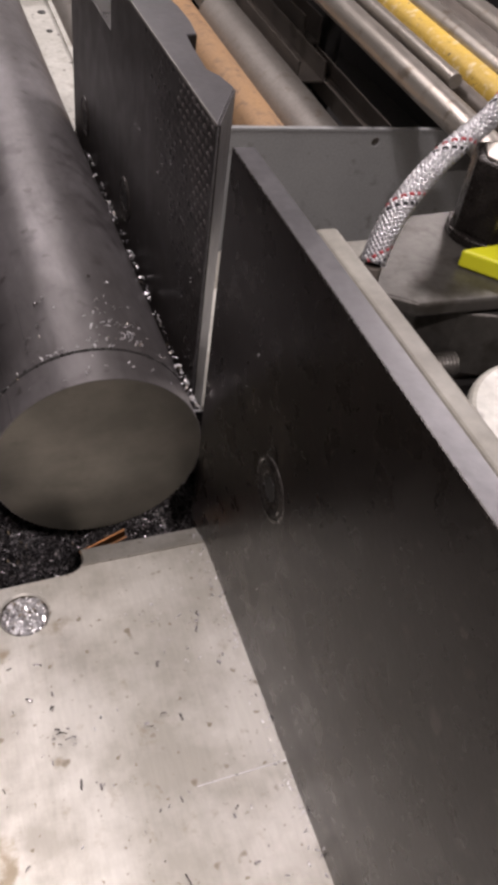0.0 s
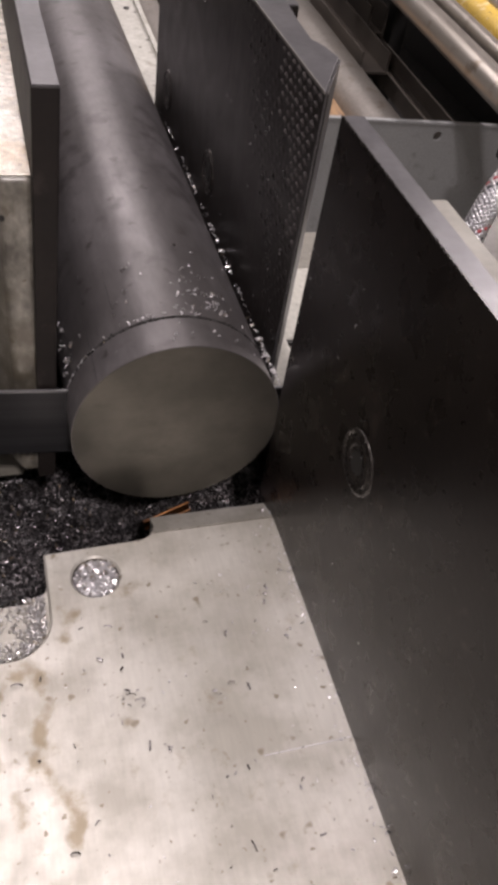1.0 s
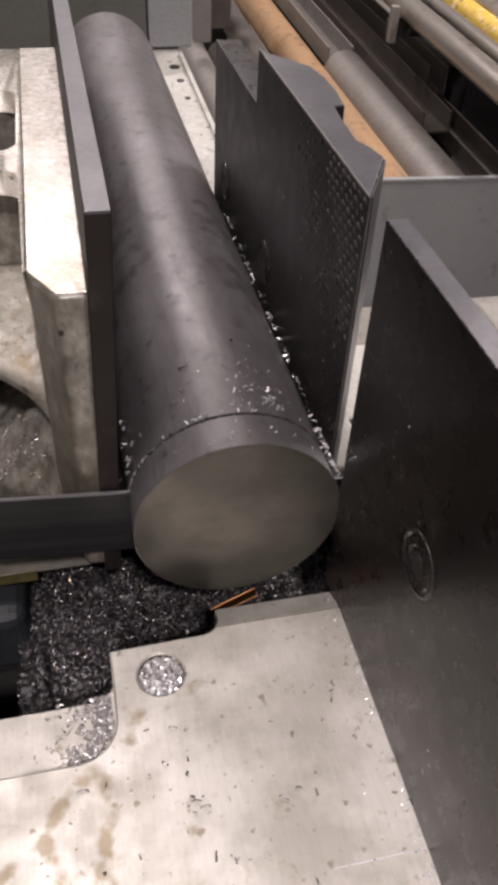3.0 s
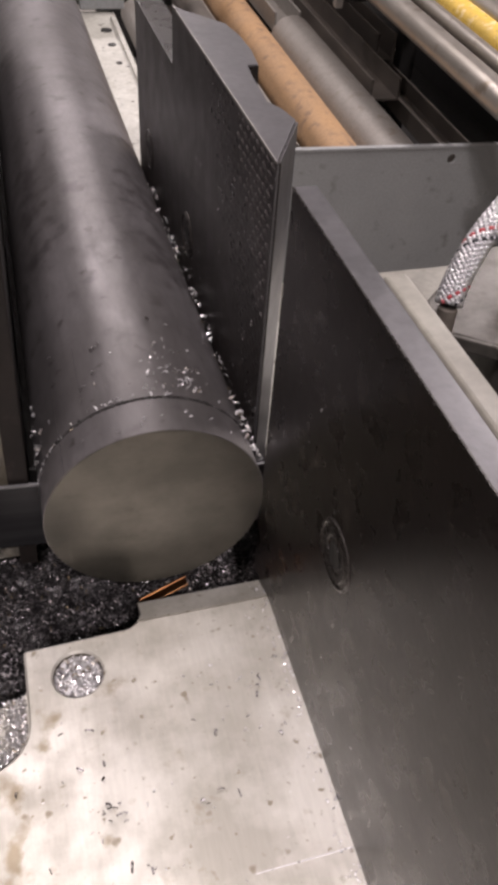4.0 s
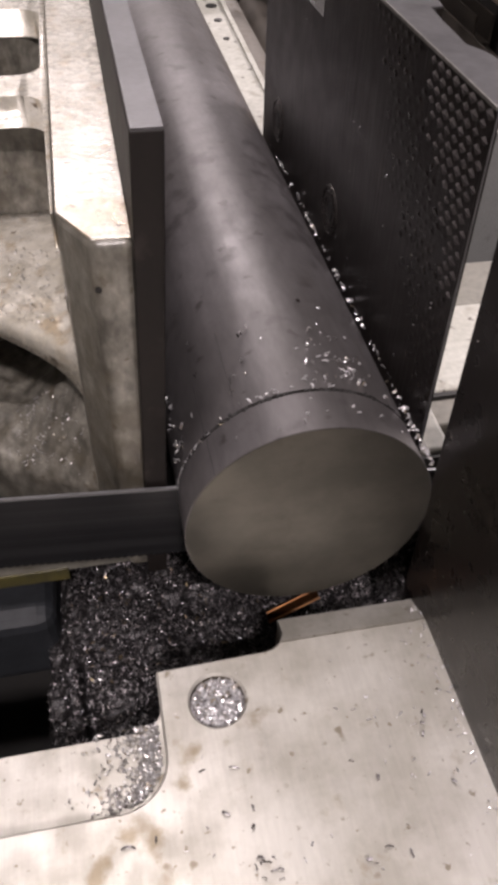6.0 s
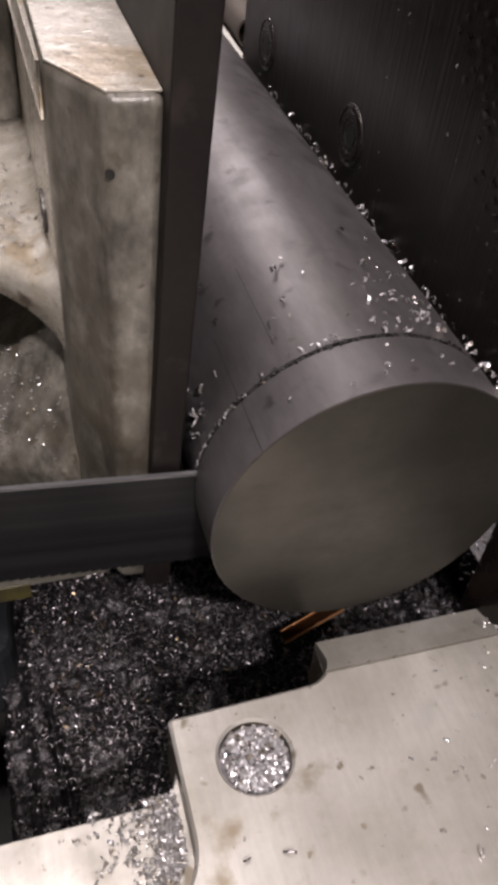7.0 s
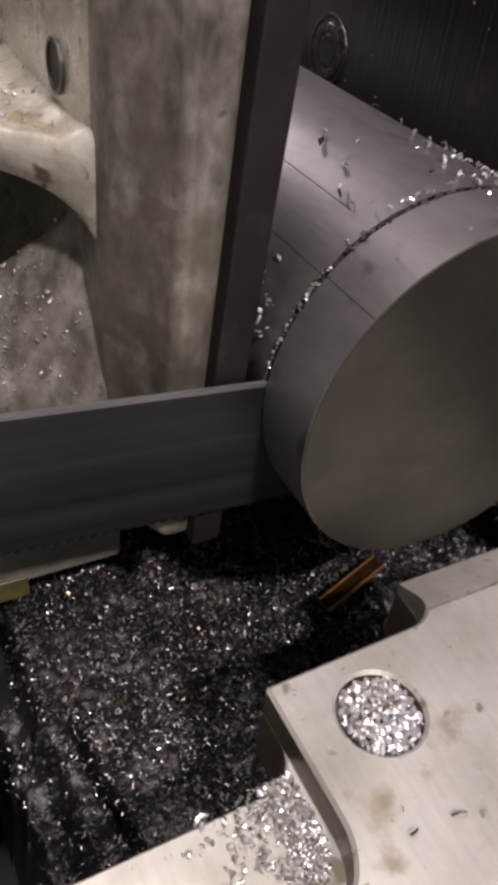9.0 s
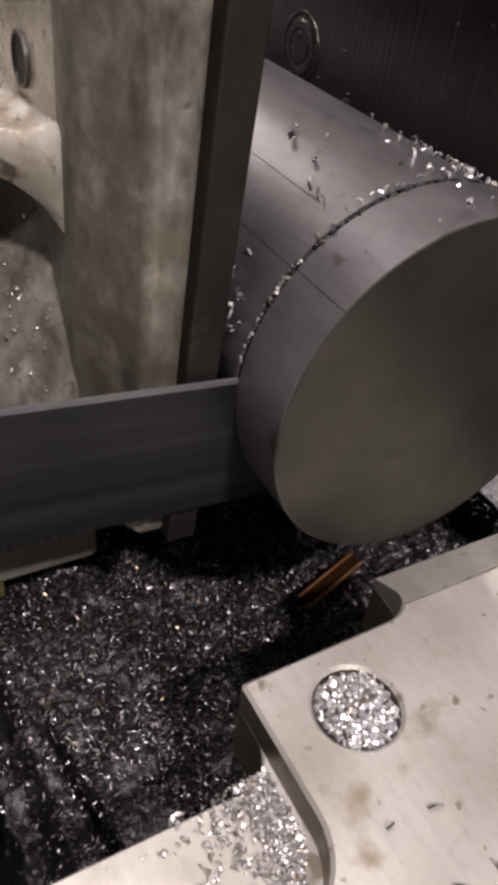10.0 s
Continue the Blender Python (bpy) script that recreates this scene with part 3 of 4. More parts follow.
part("middle_shelf", shelf_body(mid_rows, (40, 30), mid_low), M_WETLIT, cast, "wet shelf with rusty puddle and swarf")
# slab over the wall, paler to paint the light bounced off the shelf
part("pocket_wall", prisms([[(-0.0181, 0.4240), (-0.0193, 0.4420), (-0.0196, 0.5718), (-0.0178, 0.5718), (-0.0178, 0.4240)]], 0.1310, 0.1899), M_WETLIT, cast, "wet wall above the shelf, paler for bounced light")


def low_top(x, y):
    """Ramp of the lower shelf, steep in front and falling away from the wall."""
    u = -0.0178 - x
    front = 0.4190 + 0.50 * u
    s = max(0.0, min(1.0, (y - front) / 0.034))
    crest = max(0.064, 0.1005 - 0.95 * u)
    back = max(0.0, min(1.0, (y - front - 0.036) / 0.02))
    z = 0.047 + (crest - 0.047) * (1.6 * s - 0.6 * s * s) - 0.025 * back
    return z + 0.0022 * noise.noise((x * 120, y * 120, 8.0)) + 0.0009 * noise.noise((x * 420, y * 420, 8.0))


def low_rows(i, j):
    x = shelf_x(i, 48)
    front = 0.4190 + 0.50 * (-0.0178 - x)
    y = front + (0.60 - front) * (j / 56) ** 1.9
    r = max(0.0, min(1.0, (y - front) / 0.006))
    return (x, y, low_top(x, y) - 0.006 * (1 - math.sqrt(1 - (1 - r) ** 2)))


part("lower_shelf", shelf_body(low_rows, (48, 56), lambda i, j: 0.0), M_CAST, cast, "sloping lower shelf with wet swarf")
# blow and dowel holes are black discs, their inner shade painted
part("blow_hole", tubes(((-0.0040, 0.3967, 0.1853), (-0.0036, 0.3990, 0.1853)), 0.0014, 14), M_DARK, cast, "small dark blow hole in the casting")
part("dowel_hole", tubes(((-0.0185, 0.4575, 0.1440), (-0.0198, 0.4575, 0.1440)), 0.0068, 24), M_DARK, cast)
bm = bmesh.new()
hollow(bm, (-0.0185, 0.4575, 0.1440), (-0.0206, 0.4575, 0.1440), 0.0078, 0.0011)
part("dowel_rim", bm, M_MACH, cast, "bright rim round the dowel hole")

# ---- fixed jaw ----
fixed = thing("fixed_jaw", "black stepped steel jaw plate with a serrated corner", "vise jaw")
back = [(0.1502, 0.3900), (0.1716, 0.4305), (0.1688, 0.4460), (0.1645, 0.4550), (0.1655, 0.4730), (0.1660, 0.4850), (0.1682, 0.5070), (0.1746, 0.5078), (0.1772, 0.5320), (0.1770, 0.5560), (0.1740, 0.5800), (0.1620, 0.5970), (0.1532, 0.6090), (0.1502, 0.6180)]
part("jaw_front", prisms([back], 0.0, 0.2538), M_BLACK, fixed, bevel=0.0008)
part("jaw_face", prisms([[(0.3862, 0.0), (0.776, 0.0), (0.776, 0.2180), (0.6205, 0.2180), (0.6205, 0.2540), (0.3862, 0.2540)]], 0.148, 0.1501, "x"), M_JAWFACE, fixed, "flat black clamping face")
part("jaw_step", boxes((0.1502, 0.1695, 0.6205, 0.776, 0.0, 0.2178)), M_BLACK, fixed, bevel=0.0008)
part("top_skin", prisms([[(0.1484, 0.3868), *[(x - 0.0006, y) for x, y in back[1:-1]], (0.1484, 0.6190)]], 0.2534, 0.2546), M_JAWTOP, fixed, "lighter grey top of the jaw", bevel=0.0003)
part("end_skin", prisms([[(0.1482, 0.3857), (0.1488, 0.3854), (0.1723, 0.4301), (0.1717, 0.4307)]], 0.0, 0.2536), M_JAWTOP, fixed, "lighter grey end of the jaw")
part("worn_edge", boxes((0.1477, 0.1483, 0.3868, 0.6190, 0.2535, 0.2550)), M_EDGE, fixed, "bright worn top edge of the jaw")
part("jaw_support", boxes((0.172, 0.200, 0.58, 0.77, 0.0, 0.13)), M_GREY, fixed, bevel=0.003)
socket_screw(fixed, 0.1478, 0.5705, 0.1175, 0.0160)
socket_screw(fixed, 0.1478, 0.7220, 0.1150, 0.0160)
# serrations: pyramids in slanting rows; near teeth paler to carry the rim light, far teeth flatter and black
rng = random.Random(11)
for fine, material, label in ((False, M_SERR, "small pyramid teeth cut in the face"), (True, M_BLACK, "flatter black teeth further along the face, outside the rim light")):
    bm = bmesh.new()
    for i in range(18):
        for j in range(44):
            y, z = 0.3905 + i * 0.0084 + (j % 2) * 0.0042, 0.2506 - j * 0.0050
            reach = (y - 0.388) / 0.072 + (0.2506 - z) / 0.085
            if reach > 1.75 + 0.4 * rng.random() or (reach > 0.92 + 0.25 * rng.random()) != fine:
                continue
            w = rng.uniform(0.75, 1.05)
            c = [bm.verts.new((0.1479, y + a * w, z + b * w)) for a, b in ((-0.0040, 0.0), (0, -0.0024), (0.0040, 0.0), (0, 0.0024))]
            p = bm.verts.new(((0.1477 if fine else 0.1472) + rng.uniform(-0.0002, 0.0002), y, z + 0.0005))
            for k in range(4):
                bm.faces.new((c[k], p, c[(k + 1) % 4]))
    tagged(part("serration", bm, material, fixed, label), kind="stuff")

# ---- stop plate ----
plate = thing("side_plate", "tall black steel plate standing along the saw table", "steel plate")
bm = bmesh.new()
for v in box(bm, 0.1478, 0.1592, -0.26, 0.3632, -0.04, 0.2536):
    pass
part("plate_body", bm, M_BLACK, plate, bevel=0.0009)
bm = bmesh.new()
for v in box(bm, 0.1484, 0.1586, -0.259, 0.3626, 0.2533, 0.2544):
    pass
part("plate_top", bm, M_JAWTOP, plate, "lighter grey top edge")
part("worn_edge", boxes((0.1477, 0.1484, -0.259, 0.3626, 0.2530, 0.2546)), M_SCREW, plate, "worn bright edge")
socket_screw(plate, 0.1477, 0.2612, 0.1312, 0.0165)

arm = thing("guide_column", "cream painted steel column standing behind the black plate", "machine column")
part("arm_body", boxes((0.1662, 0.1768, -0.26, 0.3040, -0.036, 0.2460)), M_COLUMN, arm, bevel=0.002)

# ---- coolant hose and guide block beside the plate ----
guide = thing("guide_block", "oily machined steel guide block bolted beside the plate", "guide block", at=(0.003, 0, 0.002))
part("lower_block", prisms([[(0.276, 0.362), (0.292, 0.345), (0.315, 0.337), (0.41, 0.333), (0.41, 0.42), (0.276, 0.42)]], 0.110, 0.1560), M_MACH, guide, bevel=0.002)
part("upper_block", prisms([[(0.236, 0.354), (0.256, 0.339), (0.41, 0.334), (0.41, 0.440), (0.30, 0.432), (0.258, 0.405), (0.236, 0.385)]], 0.1605, 0.170), M_MACH, guide, bevel=0.002)
# added black box, stands in for the shaded gap beside the column
part("housing", boxes((0.186, 0.40, 0.215, 0.349, -0.036, 0.098)), M_DARK, guide, "black box painting the shade below the guide block")
part("bracket", boxes((0.186, 0.40, 0.35, 0.39, 0.05, 0.1095)), M_CHAN, guide, bevel=0.002)
part("spacer", boxes((0.29, 0.40, 0.36, 0.42, 0.1560, 0.1605)), M_CHAN, guide)
# seat is black so it reads as the shaded gap by the hose
part("hose_seat", boxes((0.212, 0.2352, 0.338, 0.372, 0.1095, 0.150)), M_DARK, guide, bevel=0.002)
part("adjusting_screw", tubes([(0.262 + 0.0008 * i, 0.337, 0.124) for i in range(40)], [0.0085 if i % 3 else 0.0073 for i in range(40)], 16), M_MACH, guide, "threaded adjusting screw")
cover = thing("round_cover", "round cream painted cover beside the guide block", "machine cover", at=(0.003, 0, 0.002))
part("cover_disc", tubes(((0.298, 0.246, 0.0985), (0.298, 0.246, 0.158)), 0.052, 48), M_CREAM, cover, bevel=0.004)
part("cover_cap", tubes(((0.298, 0.246, 0.158), (0.298, 0.246, 0.162)), 0.030, 40), M_CREAM, cover, bevel=0.001)
bolt = thing("hex_bolt", "large dark hexagonal bolt with a bright top", "bolt", at=(0.003, 0, 0.002))
part("washer", tubes(((0.338, 0.402, 0.170), (0.338, 0.402, 0.176)), 0.026, 28), M_SCREW, bolt, bevel=0.001)
part("head", tubes(((0.338, 0.402, 0.176), (0.338, 0.402, 0.222)), 0.025, 6), M_SCREW, bolt, "worn hexagonal head", bevel=0.0015)
part("head_top", tubes(((0.338, 0.402, 0.2215), (0.338, 0.402, 0.2235)), 0.019, 6), M_SILVER, bolt, "bright top of the head", bevel=0.0006)
knob = thing("clamp_tab", "bright lime yellow plastic tab on the guide block", "plastic tab", at=(0.003, 0, 0.002))
part("tab", prisms([[(0.298, 0.371), (0.322, 0.346), (0.36, 0.332), (0.36, 0.376)]], 0.1702, 0.182), M_LIME, knob, bevel=0.002)

hose = thing("braided_hose", "steel-braided coolant hose with red and black tracer threads", "hose", at=(0.003, 0, 0.002))
knots = [Vector(p) for p in ((0.222, 0.339, 0.170), (0.227, 0.350, 0.1922), (0.2350, 0.358, 0.2056), (0.249, 0.370, 0.2152), (0.2728, 0.388, 0.2232), (0.3018, 0.408, 0.2292), (0.3347, 0.430, 0.2345), (0.43, 0.51, 0.245), (0.52, 0.58, 0.24))]
way = []
for i in range(1, len(knots) - 2):
    p0, p1, p2, p3 = knots[i - 1:i + 3]
    for k in range(8):
        t = k / 8
        way.append(0.5 * (2 * p1 + (p2 - p0) * t + (2 * p0 - 5 * p1 + 4 * p2 - p3) * t * t + (3 * p1 - p0 - 3 * p2 + p3) * t ** 3))
way.append(knots[-2])
A = knots[1]
HR = 0.0054
part("core", tubes(way, HR * 0.93, 16), M_MACH, hose, "grey rubber core")
strand = {0: [], 1: [], 2: []}
LAST = len(way) - 1
for fam in (1, -1):
    for s in range(12):
        kind = 1 if s == 2 else 2 if s == 4 else 0
        pts = []
        for i in range(421):
            u = i / 420 * LAST
            k = min(int(u), LAST - 1)
            c = way[k].lerp(way[k + 1], u - k)
            d = (way[k + 1] - way[k]).normalized()
            q = d.to_track_quat("Z", "Y")
            turn = 21.0 * i / 420
            ang = 2 * math.pi * s / 12 + fam * turn
            rr = HR * (1.0 + 0.10 * fam * math.cos(12 * turn))
            pts.append(c + q @ Vector((rr * math.cos(ang), rr * math.sin(ang), 0)))
        strand[kind if fam == 1 else 0].append(pts)
for kind, material, nm, lab in ((0, M_BRAID, "braid", "bright woven steel braid"), (1, M_RED, "red_tracer", "red tracer thread"), (2, M_THREADDARK, "black_tracer", "black tracer thread")):
    bm = bmesh.new()
    for pts in strand[kind]:
        tube(bm, pts, 0.0012, 6)
    tagged(part(nm, bm, material, hose, lab), kind="stuff")
part("ferrule", tubes((A - Vector((0.004, 0.007, 0.040)), A - Vector((0.0005, 0.001, 0.001))), 0.0050, 20), M_CHAN, hose, "dark pipe stub inside the hose end", bevel=0.001)

# ---- grey carriage at the far end of the bed ----
car = thing("feed_carriage", "grey painted feed carriage with a pale top", "machine part")
# body front darker than the end block, its shade put in the colour
part("carriage_body", sloped(boxes((-0.30, 0.156, 1.365, 1.62, 0.0, 0.082))), M_OLIVE, car, bevel=0.003)
part("carriage_end", sloped(boxes((0.1575, 0.2235, 1.36, 1.62, 0.0045, 0.082))), M_GREY, car, bevel=0.003)
part("carriage_cover", sloped(boxes((-0.30, 0.2235, 1.36, 1.62, 0.0825, 0.088))), M_CREAM, car, "pale cover plate", bevel=0.001)

# ---- bar stock behind the saw ----
tray = thing("sheet_tray", "grey bent sheet steel tray standing on the floor", "tray")
part("tray_front", prisms([[(0.45, FLOOR_Z), (2.3, FLOOR_Z), (2.3, -0.402), (0.45, -0.340)], [(1.053 + 0.012 * math.cos(k * 0.5236), -0.396 + 0.012 * math.sin(k * 0.5236)) for k in range(12)]], 1.72, 1.726, "y"), M_TRAY, tray)
part("tray_lip", prisms([[(0.45, -0.346), (2.3, -0.408), (2.3, -0.402), (0.45, -0.340)]], 1.712, 1.7198, "y"), M_TRAY, tray, "bright folded lip of the tray")
for xx in (0.46, 2.29):
    part("tray_side", boxes((xx - 0.003, xx + 0.003, 1.727, 1.80, FLOOR_Z, -0.41)), M_TRAY, tray)


def stock(kind, x, z, r, y0, y1, material, label, wall=0.0):
    if wall:
        bm = bmesh.new()
        hollow(bm, (x, y0, z), (x, y1, z), r, wall)
        sloped(bm)
        return solo(kind, bm, material, label, "steel stock", "bar stock on the rack")
    t = thing(kind, label, "steel stock", "bar stock on the rack")
    part("bar_body", sloped(tubes(((x, y0, z), (x, y1, z)), r, 24)), material, t)
    part("cut_end", sloped(tubes(((x, y0 - 0.002, z), (x, y0 + 0.001, z)), r * 0.95, 24)), M_PIPE, t, "grey sawn end")
    return t


def channel(x, z, w, h, y0, y1, label, material):
    t = 0.007
    ob = thing("steel_channel", label, "steel stock", "bar stock on the rack")
    part("web", sloped(boxes((x, x + w, y0, y1, z, z + t))), material, ob, bevel=0.001)
    for xx in (x, x + w - t):
        part("flange", sloped(boxes((xx, xx + t, y0, y1, z + t, z + h))), material, ob, bevel=0.001)
    return ob


stock("rusty_pipe", 0.806, -0.497, 0.058, 1.74, 3.9, M_RUST, "long rust-orange steel pipe lying on the rack", 0.006)
stock("steel_pipe", 0.940, -0.500, 0.0696, 1.74, 2.66, M_PIPE, "short thick dull grey steel pipe", 0.009)
stock("steel_pipe", 0.69, -0.52, 0.05, 1.9, 3.1, M_PIPE, "grey steel pipe beside the rusty one", 0.006)
stock("steel_pipe", 0.58, -0.52, 0.05, 1.9, 2.9, M_CHAN, "dark steel pipe end on the pile", 0.008)
stock("steel_pipe", 0.49, -0.525, 0.045, 2.1, 3.0, M_PIPE, "grey steel pipe on top of the pile", 0.006)
stock("steel_pipe", 0.635, -0.438, 0.04, 2.3, 3.4, M_CHAN, "dark steel pipe on the pile", 0.006)
channel(1.02, -0.50, 0.09, 0.06, 2.17, 4.0, "dark steel channel lying open side up", M_CHAN)
channel(0.90, -0.50, 0.09, 0.06, 2.72, 4.0, "grey steel channel on the rack", M_PIPE)
channel(1.14, -0.571, 0.09, 0.05, 1.90, 4.0, "dark steel channel low on the rack", M_CHAN)
channel(1.15, -0.50, 0.06, 0.08, 2.45, 4.0, "dark steel channel under the bright bars", M_CHAN)
for x, z, r, y0, y1, m, lab in (
        (1.045, -0.25, 0.033, 1.1, 3.6, M_SILVER, "thick bright drawn steel bar"),
        (1.118, -0.235, 0.017, 1.56, 3.6, M_SILVER, "thin bright bar with a cut end"),
        (1.155, -0.265, 0.020, 1.2, 3.6, M_CHAN, "thin dark steel bar"),
        (1.205, -0.25, 0.034, 1.2, 3.6, M_YELLOW, "yellow painted round bar with worn spots"),
        (1.295, -0.25, 0.034, 1.2, 3.6, M_SILVER, "bright drawn steel bar beside the yellow one"),
        (1.385, -0.27, 0.038, 1.2, 3.6, M_CHAN, "dark steel bar at the back"),
        (1.47, -0.26, 0.036, 1.2, 3.6, M_SILVER, "bright steel bar at the back")):
    stock("round_stock", x, z, r, y0, y1, m, lab)
rack = thing("stock_rack", "dark steel rack carrying bars and pipes", "rack")
for yy in (1.35, 2.45, 3.4):
    part("rack_post", sloped(boxes((1.235, 1.285, yy, yy + 0.05, FLOOR_Z, -0.30)), FLOOR_Z + 0.02), M_DARK, rack, bevel=0.003)
    part("rack_arm", sloped(boxes((1.00, 1.70, yy, yy + 0.05, -0.33, -0.2905)), FLOOR_Z + 0.02), M_DARK, rack, bevel=0.003)
for yy in (1.85, 2.5, 3.5):
    part("rack_bearer", sloped(boxes((0.42, 1.30, yy, yy + 0.05, FLOOR_Z, -0.571)), FLOOR_Z + 0.02), M_DARK, rack, bevel=0.003)
for yy in (2.5, 3.5):
    part("packing_block", sloped(boxes((0.88, 1.30, yy, yy + 0.05, -0.571, -0.5005)), FLOOR_Z + 0.02), M_CHAN, rack)
# backdrop added to paint the shade inside the rack
part("rack_back", boxes((1.72, 1.75, 1.2, 4.0, FLOOR_Z, 0.3)), M_DARK, rack, "added black backdrop for the rack's dark interior")
part("rack_floor", boxes((0.46, 1.72, 1.80, 4.0, FLOOR_Z, FLOOR_Z + 0.012)), M_DARK, rack, "near-black sheet on the floor under the bars")
part("hanging_tab", sloped(boxes((0.978, 0.998, 2.40, 2.425, -0.33, -0.235)), FLOOR_Z + 0.02), M_PIPE, rack)
upright = thing("steel_offcut", "grey square steel offcuts standing on the pile", "steel stock")
part("offcut", sloped(boxes((0.455, 0.51, 2.72, 2.78, -0.42, -0.10)), FLOOR_Z + 0.02), M_PIPE, upright, bevel=0.003)
part("offcut", sloped(boxes((0.53, 0.60, 2.85, 2.92, -0.42, -0.06)), FLOOR_Z + 0.02), M_CHAN, upright, bevel=0.003)

# ---- swarf ----
def heap_z(x, y):
    z = -0.092 + 0.010 * noise.noise((x * 22, y * 22, 0.3)) + 0.004 * noise.noise((x * 70, y * 70, 1.3)) + 0.0016 * noise.noise((x * 240, y * 240, 2.0))
    wob = 0.004 * noise.noise((y * 60, 0, 0))
    z -= 0.024 * max(0.0, min(1.0, (-0.0535 - x + wob) / 0.005)) + 0.10 * max(0.0, min(1.0, (-0.068 - x + wob) / 0.008))
    ridge = max(0.0, min(1.0, (0.392 - y + 0.10 * (x + 0.02)) / 0.006)) * max(0.0, min(1.0, (0.006 - x) / 0.02))
    z += 0.012 * ridge
    z -= 0.030 * math.exp(-((x + 0.046 - 0.10 * (0.40 - y) + 0.002 * noise.noise((y * 90, 3, 0))) / 0.0016) ** 2) * max(0.0, min(1.0, (0.400 - y) / 0.01))
    z += 0.012 * max(0.0, min(1.0, (x - 0.05) / 0.05))
    return z


bm = bmesh.new()
nx, ny = 200, 150
grid = [[bm.verts.new((-0.075 + 0.262 * i / nx, 0.296 + 0.196 * j / ny, heap_z(-0.075 + 0.262 * i / nx, 0.296 + 0.196 * j / ny))) for j in range(ny + 1)] for i in range(nx + 1)]
for i in range(nx):
    for j in range(ny):
        bm.faces.new((grid[i][j], grid[i + 1][j], grid[i + 1][j + 1], grid[i][j + 1])).smooth = True
heap = thing("swarf_heap", "heap of dark wet steel swarf with bright curls in the pit", "metal swarf", kind="stuff")
part("heap_body", bm, M_HEAP, heap)
rng = random.Random(5)
rows = []
while len(rows) < 21000:
    x, y = rng.uniform(-0.070, 0.184), rng.uniform(0.298, 0.488)
    if x < -0.053 and rng.random() < 0.45:
        continue
    rows.append(((x, y, heap_z(x, y) + rng.uniform(-0.001, 0.002)), (rng.uniform(-0.3, 0.3), rng.uniform(-0.3, 0.3), 1)))
for i in range(1500):
    x, y = rng.uniform(0.180, 0.300), rng.uniform(0.365, 0.478)
    rows.insert(0, ((x, y, -0.0600 + rng.uniform(-0.001, 0.002)), (rng.uniform(-0.3, 0.3), rng.uniform(-0.3, 0.3), 1)))
M_CHIPDARK = mat("dull_swarf", (0.42, 0.40, 0.41), 0.36, 0.85, (0.20, 0.187, 0.193), 60.0, 0.8, island=0.5, mirror=(0.045, 0.036, 0.032))
tagged(slivers("dull_curls", rows[:21400], 0.0038, M_CHIPDARK, heap, curl=5.4, width=0.13), kind="stuff")
tagged(slivers("bright_curls", rows[21400:], 0.0032, M_CHIP, heap, curl=5.0, width=0.14), kind="stuff")

rows = []
while len(rows) < 420:
    x, y = rng.uniform(-0.050, 0.10), rng.uniform(0.30, 0.47)
    rows.append(((x, y, heap_z(x, y) + 0.001), (rng.uniform(-0.5, 0.5), rng.uniform(-0.5, 0.5), 1)))
tagged(slivers("long_curls", rows[:330], 0.0075, M_CHIPDARK, heap, curl=6.5, width=0.10), kind="stuff")
M_STRAW = mat("heat_tinted_swarf", (0.38, 0.31, 0.20), 0.34, 0.9, (0.26, 0.20, 0.13), 60.0, 0.8)
tagged(slivers("straw_curls", rows[330:], 0.0060, M_STRAW, heap, curl=5.5, width=0.14), kind="stuff")

fill = thing("swarf_plug", "bright silver swarf packed in the table hole", "metal swarf", kind="stuff")
bm = bmesh.new()
tube(bm, ((HOLE[0], HOLE[1], -0.012), (HOLE[0], HOLE[1], -0.0038)), HOLE[2] - 0.0003, 32)
part("plug_body", bm, M_CHIPDARK, fill)
rows = []
for i in range(430):
    r, a = (HOLE[2] - 0.0016) * math.sqrt(rng.random()), rng.uniform(0, 6.3)
    rows.append(((HOLE[0] + r * math.cos(a), HOLE[1] + r * math.sin(a), -0.0036 + rng.uniform(0, 0.002)), (0, 0, 1)))
tagged(slivers("plug_curls", rows, 0.0042, M_CHIP, fill, tilt=38, curl=4.0), kind="stuff")

ledge = thing("ledge_swarf", "silver swarf lying on the table's lower step", "metal swarf", kind="stuff")
rows = []
while len(rows) < 1300:
    x = -abs(rng.gauss(0, 0.0135)) - 0.002
    y = rng.uniform(0.262, 0.306)
    if x > -0.024 and (x + 0.024) ** 2 + min(0, y - 0.290) ** 2 > 0.0225 ** 2 or x < -0.07 or rng.random() < 0.7 * (y > 0.278) * (x < -0.012):
        continue
    rows.append(((x, y, -0.0118), (0, 0, 1)))
M_CHIPMID = mat("grey_swarf", (0.50, 0.49, 0.48), 0.34, 0.6, (0.36, 0.35, 0.34), 60.0, 0.8, island=0.3, mirror=(0.24, 0.21, 0.16))
tagged(slivers("ledge_curls", rows[:330], 0.0026, M_CHIP, ledge, tilt=65), kind="stuff")
tagged(slivers("grey_ledge_curls", rows[330:], 0.0024, M_CHIPMID, ledge, tilt=60), kind="stuff")

loose = thing("loose_chips", "bright curled steel chips scattered on bar and table", "metal chips", kind="stuff")


def on_bar(a, y):
    """Place and normal on the bar at an angle from straight up, positive to the fixed jaw."""
    n = Vector((math.sin(a), 0, math.cos(a)))
    return ((BX + BR * n.x, y, BZ + BR * n.z), tuple(n))


